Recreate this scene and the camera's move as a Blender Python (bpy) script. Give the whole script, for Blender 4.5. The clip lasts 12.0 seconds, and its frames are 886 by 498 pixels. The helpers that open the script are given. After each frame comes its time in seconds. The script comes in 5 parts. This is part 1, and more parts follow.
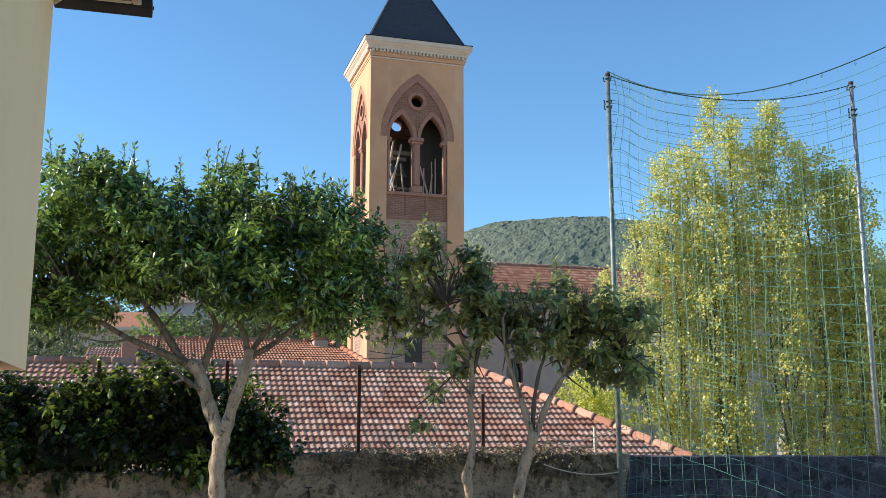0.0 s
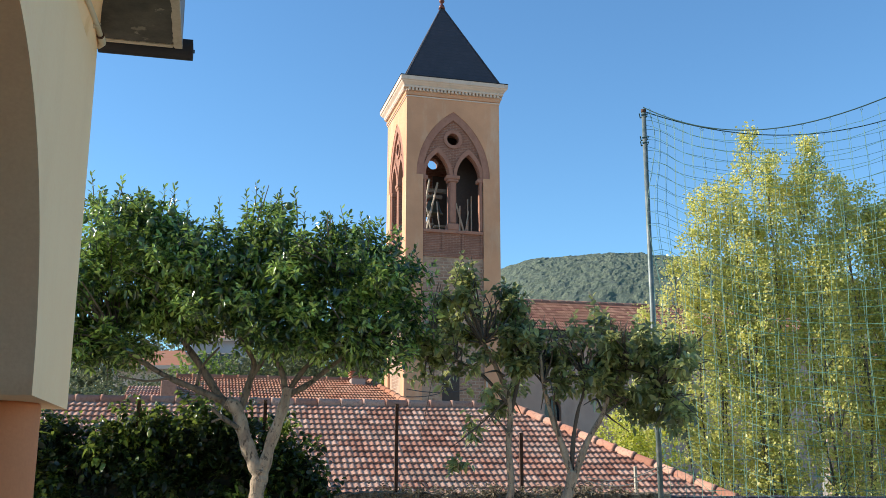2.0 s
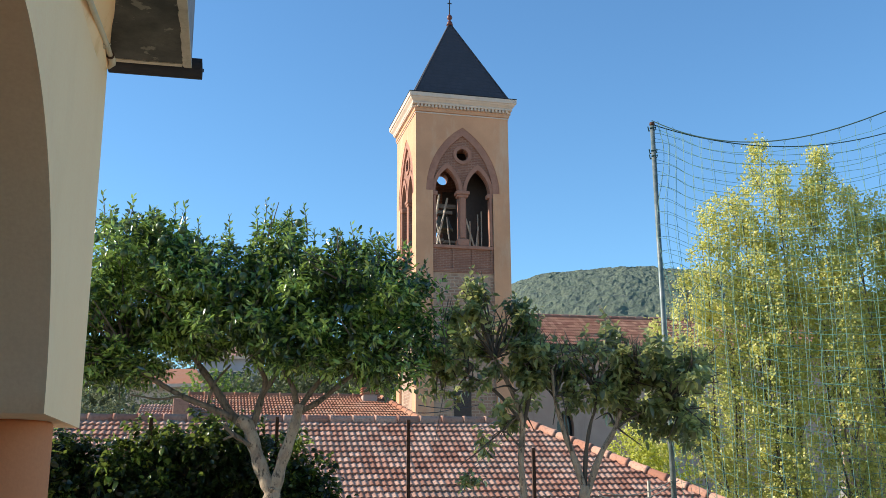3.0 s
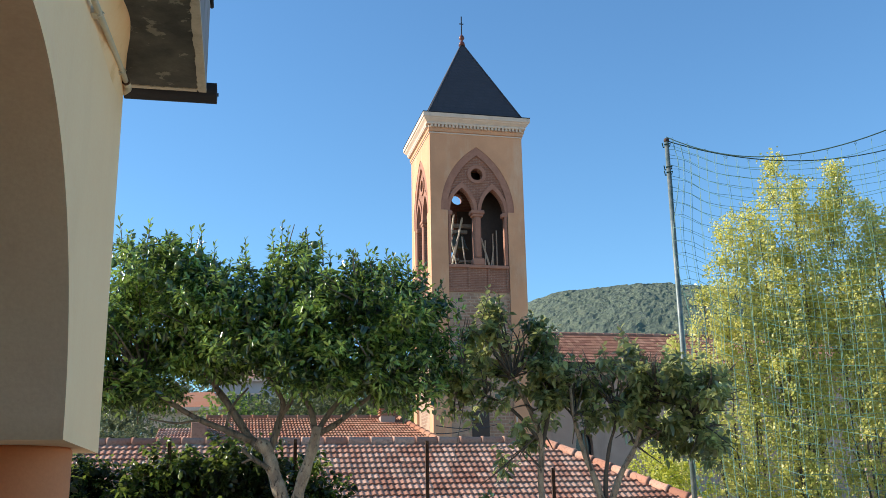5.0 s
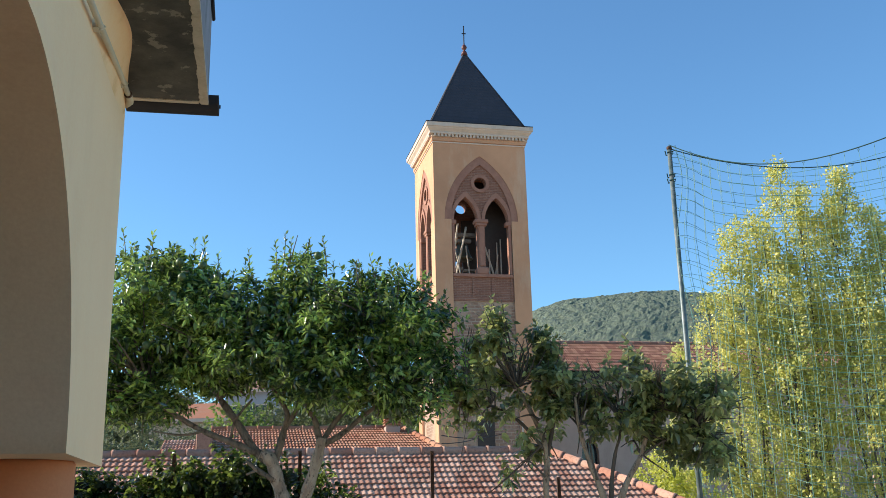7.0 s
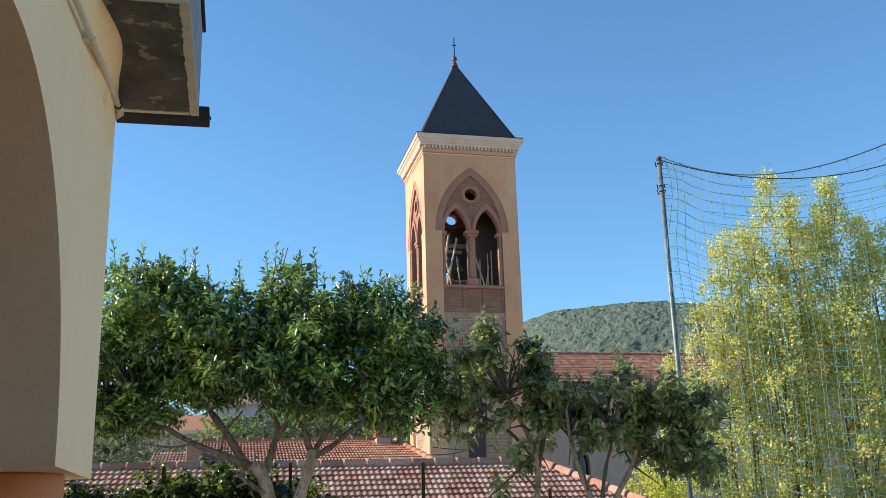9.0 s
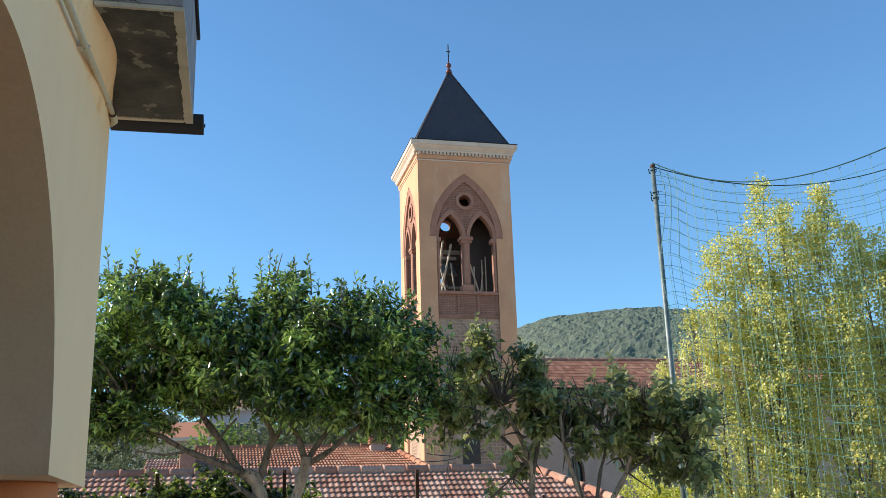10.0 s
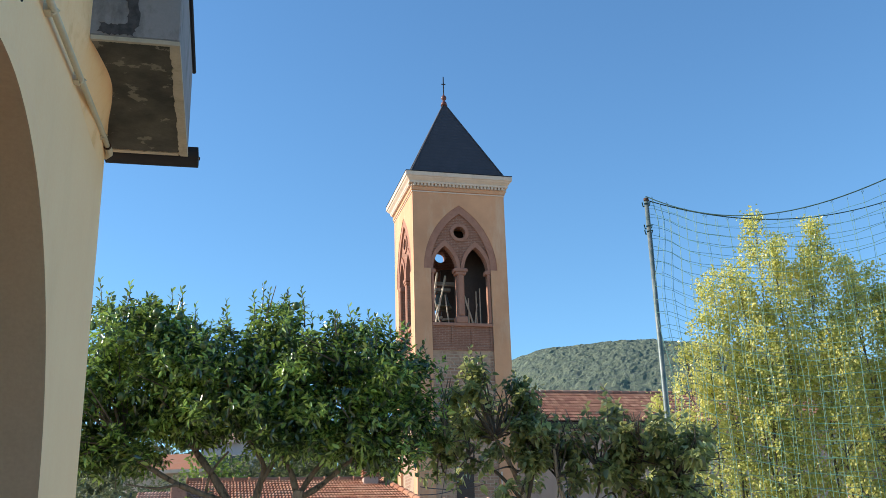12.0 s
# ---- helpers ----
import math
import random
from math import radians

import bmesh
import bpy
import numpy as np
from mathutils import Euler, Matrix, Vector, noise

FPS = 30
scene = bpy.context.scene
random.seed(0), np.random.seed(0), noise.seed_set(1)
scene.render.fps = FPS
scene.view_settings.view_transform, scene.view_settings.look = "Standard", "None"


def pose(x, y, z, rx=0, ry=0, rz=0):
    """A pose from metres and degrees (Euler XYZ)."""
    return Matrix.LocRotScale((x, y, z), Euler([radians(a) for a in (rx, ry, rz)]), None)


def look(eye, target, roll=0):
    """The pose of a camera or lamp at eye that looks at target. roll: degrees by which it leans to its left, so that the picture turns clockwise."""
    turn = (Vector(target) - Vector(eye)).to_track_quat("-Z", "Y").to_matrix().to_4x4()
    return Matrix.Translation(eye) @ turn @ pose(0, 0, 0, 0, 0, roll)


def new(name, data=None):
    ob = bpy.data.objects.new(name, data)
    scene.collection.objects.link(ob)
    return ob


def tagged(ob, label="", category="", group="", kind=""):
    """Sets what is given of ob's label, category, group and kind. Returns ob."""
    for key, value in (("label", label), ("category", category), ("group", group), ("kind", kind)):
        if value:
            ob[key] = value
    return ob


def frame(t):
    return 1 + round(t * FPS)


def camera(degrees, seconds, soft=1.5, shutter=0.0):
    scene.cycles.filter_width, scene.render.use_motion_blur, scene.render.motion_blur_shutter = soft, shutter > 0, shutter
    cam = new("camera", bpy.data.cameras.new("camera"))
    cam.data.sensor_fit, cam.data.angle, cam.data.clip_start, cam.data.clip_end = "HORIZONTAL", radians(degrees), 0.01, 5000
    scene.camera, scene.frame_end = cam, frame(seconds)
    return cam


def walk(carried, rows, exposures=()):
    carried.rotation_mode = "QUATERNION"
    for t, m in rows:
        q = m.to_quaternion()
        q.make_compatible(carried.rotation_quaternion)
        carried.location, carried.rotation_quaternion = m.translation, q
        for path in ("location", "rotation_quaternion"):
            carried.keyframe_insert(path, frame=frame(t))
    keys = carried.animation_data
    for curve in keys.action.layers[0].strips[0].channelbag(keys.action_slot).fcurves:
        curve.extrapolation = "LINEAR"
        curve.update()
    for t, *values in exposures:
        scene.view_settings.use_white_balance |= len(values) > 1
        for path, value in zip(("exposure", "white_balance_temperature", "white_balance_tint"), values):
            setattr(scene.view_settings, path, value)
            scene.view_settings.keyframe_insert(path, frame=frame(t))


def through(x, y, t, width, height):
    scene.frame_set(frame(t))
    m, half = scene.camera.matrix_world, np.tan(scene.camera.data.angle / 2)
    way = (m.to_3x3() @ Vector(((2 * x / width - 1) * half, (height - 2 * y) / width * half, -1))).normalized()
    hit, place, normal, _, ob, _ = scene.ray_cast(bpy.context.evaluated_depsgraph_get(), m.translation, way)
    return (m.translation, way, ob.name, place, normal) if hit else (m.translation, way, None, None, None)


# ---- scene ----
cam = camera(48.70, 12.0, soft=0.5)
# seconds, x, y, z, yaw, pitch, roll
PATH = [
    (0.0, -0.000, 0.000, 1.600, -0.000, 10.300, -0.000),
    (0.5, -0.007, -0.003, 1.600, 0.625, 10.893, -0.135),
    (1.0, -0.010, -0.000, 1.599, 1.213, 11.493, -0.237),
    (1.5, -0.007, 0.001, 1.603, 1.755, 12.007, -0.296),
    (2.0, -0.004, 0.004, 1.604, 2.156, 12.482, -0.083),
    (2.5, -0.001, 0.006, 1.602, 2.519, 13.014, 0.129),
    (3.0, 0.002, -0.001, 1.599, 2.894, 13.398, 0.378),
    (5.0, -0.002, 0.008, 1.603, 3.976, 14.563, 1.000),
    (5.5, 0.000, 0.007, 1.604, 4.111, 14.735, 1.152),
    (6.0, 0.004, -0.001, 1.607, 4.245, 14.882, 1.228),
    (6.5, 0.005, 0.004, 1.605, 4.342, 14.996, 1.365),
    (7.0, 0.006, 0.012, 1.609, 4.327, 15.110, 1.361),
    (9.0, 0.006, 0.009, 1.608, 3.822, 15.744, 1.581),
    (9.5, 0.009, 0.003, 1.609, 3.666, 15.877, 1.650),
    (10.0, 0.008, -0.001, 1.613, 3.507, 16.092, 1.699),
    (10.5, 0.005, 0.001, 1.623, 3.411, 17.020, 1.604),
    (11.0, 0.011, 0.005, 1.627, 3.271, 17.287, 1.537),
    (11.5, 0.010, 0.000, 1.628, 3.192, 17.553, 1.578),
    (12.0, 0.014, -0.007, 1.624, 3.139, 17.911, 1.579),
]
walk(cam, [(t, pose(x, y, z, 90 + p, r, w)) for t, x, y, z, w, p, r in PATH])

# ---- light ----
TO_SUN = Vector((-0.98, 0.02, 0.0)).normalized() * math.cos(radians(26)) + Vector((0, 0, math.sin(radians(26))))
world = bpy.data.worlds.new("sky")
scene.world = world
world.use_nodes = True
wn = world.node_tree.nodes
sky = wn.new("ShaderNodeTexSky")
sky.sky_type = "NISHITA"
sky.sun_disc = False
sky.sun_elevation = radians(26)
sky.sun_rotation = math.atan2(TO_SUN.x, TO_SUN.y)
sky.altitude = 100
sky.air_density, sky.dust_density, sky.ozone_density = 1.0, 0.0, 2.2
tint = wn.new("ShaderNodeMix")
tint.data_type, tint.blend_type = "RGBA", "MULTIPLY"
tint.inputs[0].default_value = 1.0
tint.inputs[7].default_value = (0.695, 1.0, 1.16, 1)
world.node_tree.links.new(sky.outputs[0], tint.inputs[6])
world.node_tree.links.new(tint.outputs[2], wn["Background"].inputs[0])
wn["Background"].inputs[1].default_value = 0.117
sun_data = bpy.data.lights.new("sun", "SUN")
sun_data.energy, sun_data.angle, sun_data.color = 5.0, radians(0.55), (1.0, 0.90, 0.76)
sun = new("sun", sun_data)
sun.matrix_world = look(TO_SUN * 60, (0, 0, 0))
scene.view_settings.exposure = 0.70

# ---- helpers of this scene ----
TURN = 15.5
GRID = pose(0, 0, 0, 0, 0, TURN)          # the town's walls run along this turned grid
BASE = {}
rng = random.Random(7)


class Build:
    """Collects verts and faces of one mesh."""

    def __init__(self):
        self.v, self.f = [], []

    def add(self, verts, faces):
        n = len(self.v)
        self.v.extend([tuple(p) for p in verts])
        self.f.extend([tuple(i + n for i in q) for q in faces])
        return self

    def box(self, x0, x1, y0, y1, z0, z1):
        v = [(x, y, z) for z in (z0, z1) for x, y in ((x0, y0), (x1, y0), (x1, y1), (x0, y1))]
        return self.add(v, [(3, 2, 1, 0), (4, 5, 6, 7), (0, 1, 5, 4), (1, 2, 6, 5), (2, 3, 7, 6), (3, 0, 4, 7)])

    def tube(self, pts, radii, n=8, cap=True):
        pts = [Vector(p) for p in pts]
        if not isinstance(radii, (list, tuple)):
            radii = [radii] * len(pts)
        rings, up = [], None
        for i, p in enumerate(pts):
            d = (pts[min(i + 1, len(pts) - 1)] - pts[max(i - 1, 0)]).normalized()
            if up is None:
                up = Vector((0, 0, 1)) if abs(d.z) < 0.9 else Vector((1, 0, 0))
            s = d.cross(up).normalized()
            up = s.cross(d).normalized()
            rings.append([p + (s * math.cos(k * math.tau / n) + up * math.sin(k * math.tau / n)) * radii[i] for k in range(n)])
        v = [q for r in rings for q in r]
        f = [(i * n + k, i * n + (k + 1) % n, (i + 1) * n + (k + 1) % n, (i + 1) * n + k) for i in range(len(pts) - 1) for k in range(n)]
        if cap:
            f += [tuple(range(n))[::-1], tuple((len(pts) - 1) * n + k for k in range(n))]
        return self.add(v, f)

    def lathe(self, centre, profile, n=20):
        """profile: (radius, z) from the bottom up."""
        cx, cy, cz = centre
        v = [(cx + r * math.cos(k * math.tau / n), cy + r * math.sin(k * math.tau / n), cz + z) for r, z in profile for k in range(n)]
        m = len(profile)
        f = [(i * n + k, i * n + (k + 1) % n, (i + 1) * n + (k + 1) % n, (i + 1) * n + k) for i in range(m - 1) for k in range(n)]
        f += [tuple(range(n))[::-1], tuple((m - 1) * n + k for k in range(n))]
        return self.add(v, f)

    def mesh(self, name):
        me = bpy.data.meshes.new(name)
        me.from_pydata(self.v, [], self.f)
        me.update()
        return me


def soften(me, width, segments=1):
    bm = bmesh.new()
    bm.from_mesh(me)
    bmesh.ops.bevel(bm, geom=bm.edges[:], offset=width, segments=segments, affect="EDGES", clamp_overlap=True)
    bm.to_mesh(me)
    bm.free()
    return me


def smooth(me):
    me.polygons.foreach_set("use_smooth", [True] * len(me.polygons))
    return me


def plate(outline, holes, depth):
    """A flat plate in x and z, its front at y = 0, with holes through it."""
    cu = bpy.data.curves.new("outline", "CURVE")
    cu.dimensions, cu.fill_mode, cu.extrude = "2D", "BOTH", depth / 2
    for loop in (outline, *holes):
        sp = cu.splines.new("POLY")
        sp.points.add(len(loop) - 1)
        for p, (u, v) in zip(sp.points, loop):
            p.co = (u, v, 0, 1)
        sp.use_cyclic_u = True
    ob = new("outline", cu)
    dg = bpy.context.evaluated_depsgraph_get()
    me = bpy.data.meshes.new_from_object(ob.evaluated_get(dg))
    bpy.data.objects.remove(ob)
    bpy.data.curves.remove(cu)
    me.transform(Matrix(((1, 0, 0, 0), (0, 0, -1, depth / 2), (0, 1, 0, 0), (0, 0, 0, 1))))
    me.materials.clear()
    return me


def thing(name, base, label="", category="", group="", kind="", grid=True):
    ob = new(name)
    ob.empty_display_size = 0.1
    ob.matrix_basis = (GRID if grid else Matrix()) @ Matrix.Translation(base)
    BASE[ob.name] = Vector(base)
    return tagged(ob, label, category, group, kind)


def part(name, me, material, parent, label=""):
    """One mesh under a thing or a part; its coordinates are those of the plan."""
    if isinstance(me, Build):
        me = me.mesh(name)
    ob = new(name, me)
    if not me.materials:
        me.materials.append(material)
    root = parent
    while root.parent:
        root = root.parent
    me.transform(Matrix.Translation(-BASE[root.name]))
    ob.parent = parent
    return tagged(ob, label)


def setting(name, me, material, label="", category="", grid=True, kind="structure"):
    if isinstance(me, Build):
        me = me.mesh(name)
    if not me.materials:
        me.materials.append(material)
    ob = new(name, me)
    if grid:
        ob.matrix_basis = GRID
    BASE[ob.name] = Vector((0, 0, 0))
    return tagged(ob, label, category, kind=kind)


# ---- materials ----
def node(nt, kind, **inputs):
    n = nt.nodes.new(kind)
    for key, value in inputs.items():
        n.inputs[key.replace("_", " ")].default_value = value
    return n


def ramp(nt, fac, stops):
    n = nt.nodes.new("ShaderNodeValToRGB")
    while len(n.color_ramp.elements) < len(stops):
        n.color_ramp.elements.new(0.5)
    for e, (p, c) in zip(n.color_ramp.elements, stops):
        e.position, e.color = p, (*c, 1) if len(c) == 3 else c
    nt.links.new(fac, n.inputs[0])
    return n.outputs[0]


def mixed(nt, fac, a, b, mode="MIX"):
    n = nt.nodes.new("ShaderNodeMix")
    n.data_type, n.blend_type = "RGBA", mode
    for sock, val in ((n.inputs[0], fac), (n.inputs[6], a), (n.inputs[7], b)):
        if isinstance(val, bpy.types.NodeSocket):
            nt.links.new(val, sock)
        else:
            sock.default_value = val if not isinstance(val, tuple) or len(val) == 4 else (*val, 1)
    return n.outputs[2]


def start(name, rough=0.8, metal=0.0):
    m = bpy.data.materials.new(name)
    m.use_nodes = True
    nt = m.node_tree
    bs = nt.nodes["Principled BSDF"]
    bs.inputs["Roughness"].default_value, bs.inputs["Metallic"].default_value = rough, metal
    co = nt.nodes.new("ShaderNodeTexCoord").outputs["Object"]
    return m, nt, bs, co


def noise_at(nt, co, scale, detail=5, rough=0.6, stretch=None):
    n = node(nt, "ShaderNodeTexNoise", Scale=scale, Detail=detail, Roughness=rough)
    if stretch:
        mp = nt.nodes.new("ShaderNodeMapping")
        mp.inputs["Scale"].default_value = stretch
        nt.links.new(co, mp.inputs[0])
        co = mp.outputs[0]
    nt.links.new(co, n.inputs["Vector"])
    return n.outputs[0]


def bump(nt, bs, height, strength, distance):
    b = node(nt, "ShaderNodeBump", Strength=strength, Distance=distance)
    nt.links.new(height, b.inputs["Height"])
    nt.links.new(b.outputs[0], bs.inputs["Normal"])


def stucco(name, a, b, stain, scale=1.0, rough=0.9, streak=(1, 1, 0.25), amount=0.5, relief=0.004):
    """Plaster: two tones, stains drawn downwards, fine grain."""
    m, nt, bs, co = start(name, rough)
    base = mixed(nt, ramp(nt, noise_at(nt, co, 0.9 * scale, 6), [(0.35, (0, 0, 0)), (0.7, (1, 1, 1))]), a, b)
    st = ramp(nt, noise_at(nt, co, 1.6 * scale, 8, 0.7, streak), [(0.52, (0, 0, 0)), (0.75, (amount,) * 3)])
    col = mixed(nt, st, base, stain)
    grain = noise_at(nt, co, 60, 4)
    col = mixed(nt, 0.12, col, grain, "OVERLAY")
    nt.links.new(col, bs.inputs["Base Color"])
    bump(nt, bs, mixed(nt, 0.4, noise_at(nt, co, 7, 5), grain), 0.5, relief)
    return m


def masonry(name, a, b, mortar, width, height, rough=0.92, squash=0.0, patch=None):
    m, nt, bs, co = start(name, rough)
    sep = nt.nodes.new("ShaderNodeSeparateXYZ")
    nt.links.new(co, sep.inputs[0])
    add = node(nt, "ShaderNodeMath")
    nt.links.new(sep.outputs[0], add.inputs[0])
    nt.links.new(sep.outputs[1], add.inputs[1])
    com = nt.nodes.new("ShaderNodeCombineXYZ")
    nt.links.new(add.outputs[0], com.inputs[0])
    nt.links.new(sep.outputs[2], com.inputs[1])
    br = node(nt, "ShaderNodeTexBrick", Scale=1.0, Mortar_Size=height * 0.14, Mortar_Smooth=0.3, Brick_Width=width, Row_Height=height, Bias=0.0)
    br.inputs["Color1"].default_value, br.inputs["Color2"].default_value, br.inputs["Mortar"].default_value = (*a, 1), (*b, 1), (*mortar, 1)
    wob = mixed(nt, 0.02, com.outputs[0], node(nt, "ShaderNodeTexNoise", Scale=3.0).outputs[1], "ADD")
    nt.links.new(wob, br.inputs["Vector"])
    col = mixed(nt, ramp(nt, noise_at(nt, co, 2.2, 7), [(0.4, (0, 0, 0)), (0.75, (0.7,) * 3)]), br.outputs[0], tuple(x * 0.6 for x in a))
    if patch:
        col = mixed(nt, ramp(nt, noise_at(nt, co, 1.1, 6), [(0.45, (0, 0, 0)), (0.56, (1, 1, 1))]), col, patch)
    col = mixed(nt, 0.15, col, noise_at(nt, co, 40, 3), "OVERLAY")
    nt.links.new(col, bs.inputs["Base Color"])
    inv = node(nt, "ShaderNodeMath")
    inv.operation = "SUBTRACT"
    inv.inputs[0].default_value = 1
    nt.links.new(br.outputs[1], inv.inputs[1])
    bump(nt, bs, inv.outputs[0], 0.6, 0.02)
    return m


def tile_clay(name, a, b, c, lichen):
    m, nt, bs, co = start(name, 0.85)
    isl = nt.nodes.new("ShaderNodeNewGeometry").outputs["Random Per Island"]
    obr = nt.nodes.new("ShaderNodeObjectInfo").outputs["Random"]
    add = node(nt, "ShaderNodeMath")
    nt.links.new(isl, add.inputs[0])
    nt.links.new(obr, add.inputs[1])
    fr = node(nt, "ShaderNodeMath")
    fr.operation = "FRACT"
    nt.links.new(add.outputs[0], fr.inputs[0])
    col = ramp(nt, fr.outputs[0], [(0.0, a), (0.5, b), (1.0, c)])
    geo = nt.nodes.new("ShaderNodeNewGeometry").outputs["Position"]
    col = mixed(nt, ramp(nt, noise_at(nt, geo, 1.3, 6), [(0.45, (0, 0, 0)), (0.72, (0.75,) * 3)]), col, lichen)
    col = mixed(nt, ramp(nt, noise_at(nt, geo, 22, 6, 0.7), [(0.5, (0, 0, 0)), (0.7, (0.6,) * 3)]), col, tuple(x * 0.45 for x in a))
    nt.links.new(col, bs.inputs["Base Color"])
    bump(nt, bs, noise_at(nt, geo, 60, 4), 0.4, 0.004)
    return m


def foliage(name, dark, mid, light, rough=0.45, through=0.35, size=1.2, gloss=0.5, stops=(0.2, 0.55, 0.85)):
    m, nt, bs, co = start(name, rough)
    bs.inputs["Specular IOR Level"].default_value = gloss
    isl = nt.nodes.new("ShaderNodeNewGeometry").outputs["Random Per Island"]
    geo = nt.nodes.new("ShaderNodeNewGeometry").outputs["Position"]
    clump = noise_at(nt, geo, size, 3)
    add = node(nt, "ShaderNodeMath")
    add.operation = "MULTIPLY_ADD"
    nt.links.new(isl, add.inputs[0])
    add.inputs[1].default_value = 0.45
    sub = node(nt, "ShaderNodeMath")
    sub.operation = "SUBTRACT"
    nt.links.new(clump, sub.inputs[0])
    sub.inputs[1].default_value = 0.22
    nt.links.new(sub.outputs[0], add.inputs[2])
    col = ramp(nt, add.outputs[0], [(stops[0], dark), (stops[1], mid), (stops[2], light)])
    nt.links.new(col, bs.inputs["Base Color"])
    tr = nt.nodes.new("ShaderNodeBsdfTranslucent")
    nt.links.new(mixed(nt, 0.5, col, (*[min(1, x * 2.2) for x in light], 1)), tr.inputs[0])
    mx = nt.nodes.new("ShaderNodeMixShader")
    mx.inputs[0].default_value = through
    nt.links.new(bs.outputs[0], mx.inputs[1])
    nt.links.new(tr.outputs[0], mx.inputs[2])
    nt.links.new(mx.outputs[0], nt.nodes["Material Output"].inputs[0])
    return m


def simple(name, a, b, rough=0.6, metal=0.0, scale=8.0, relief=0.002):
    m, nt, bs, co = start(name, rough, metal)
    col = mixed(nt, ramp(nt, noise_at(nt, co, scale, 6, 0.7), [(0.4, (0, 0, 0)), (0.65, (1, 1, 1))]), a, b)
    nt.links.new(col, bs.inputs["Base Color"])
    bump(nt, bs, noise_at(nt, co, scale * 6, 4), 0.4, relief)
    return m


OCHRE = stucco("ochre_plaster", (0.64, 0.33, 0.18), (0.52, 0.265, 0.145), (0.64, 0.47, 0.33), 0.7, amount=0.65)
CREAM = stucco("cream_plaster", (0.95, 0.66, 0.38), (0.91, 0.61, 0.34), (0.78, 0.50, 0.26), 1.0, amount=0.3)
ORANGE = stucco("orange_plaster", (0.62, 0.22, 0.085), (0.55, 0.19, 0.075), (0.40, 0.15, 0.07), 2.0, amount=0.3)
STONE = stucco("pale_stone", (0.66, 0.52, 0.41), (0.58, 0.45, 0.35), (0.35, 0.28, 0.22), 1.5, amount=0.5)
BRICK = masonry("tower_brick", (0.31, 0.135, 0.085), (0.24, 0.10, 0.065), (0.37, 0.23, 0.165), 0.26, 0.075)
VOUSSOIR = stucco("arch_brick", (0.37, 0.18, 0.12), (0.30, 0.14, 0.095), (0.20, 0.09, 0.06), 4, streak=(1, 1, 1), relief=0.01)
RUBBLE = masonry("rough_masonry", (0.34, 0.21, 0.14), (0.27, 0.15, 0.10), (0.42, 0.31, 0.23), 0.34, 0.14, patch=(0.43, 0.29, 0.20))
SLATE = masonry("slate", (0.050, 0.046, 0.055), (0.042, 0.040, 0.048), (0.036, 0.034, 0.042), 0.3, 0.2, 0.65)
CLAY = tile_clay("clay_tile", (0.28, 0.118, 0.073), (0.42, 0.195, 0.128), (0.58, 0.35, 0.255), (0.40, 0.29, 0.22))
CLAY_FAR = tile_clay("clay_tile_orange", (0.30, 0.11, 0.055), (0.38, 0.15, 0.075), (0.46, 0.22, 0.12), (0.34, 0.19, 0.12))
CLAY_OLD = tile_clay("clay_tile_old", (0.20, 0.082, 0.055), (0.29, 0.13, 0.085), (0.42, 0.23, 0.16), (0.24, 0.13, 0.09))
MAUVE = stucco("mauve_plaster", (0.50, 0.345, 0.27), (0.42, 0.285, 0.225), (0.30, 0.205, 0.16), 0.8, amount=0.6)
def crumbling(name, a, b, bare, pale):
    """Old render: bare, stained and mossy patches at several sizes."""
    m, nt, bs, co = start(name, 0.95)
    col = mixed(nt, ramp(nt, noise_at(nt, co, 2.3, 9, 0.72), [(0.38, (0, 0, 0)), (0.62, (1, 1, 1))]), a, b)
    col = mixed(nt, ramp(nt, noise_at(nt, co, 7.0, 8, 0.75), [(0.51, (0, 0, 0)), (0.59, (0.85,) * 3)]), col, bare)
    col = mixed(nt, ramp(nt, noise_at(nt, co, 5.0, 7, 0.7, (1, 1, 0.6)), [(0.56, (0, 0, 0)), (0.66, (0.7,) * 3)]), col, pale)
    col = mixed(nt, ramp(nt, noise_at(nt, co, 24.0, 7, 0.8), [(0.54, (0, 0, 0)), (0.60, (0.7,) * 3)]), col, bare)
    col = mixed(nt, 0.3, col, noise_at(nt, co, 70, 4), "OVERLAY")
    nt.links.new(col, bs.inputs["Base Color"])
    bump(nt, bs, mixed(nt, 0.35, noise_at(nt, co, 7.0, 8, 0.75), noise_at(nt, co, 35, 6, 0.7)), 0.9, 0.06)
    return m


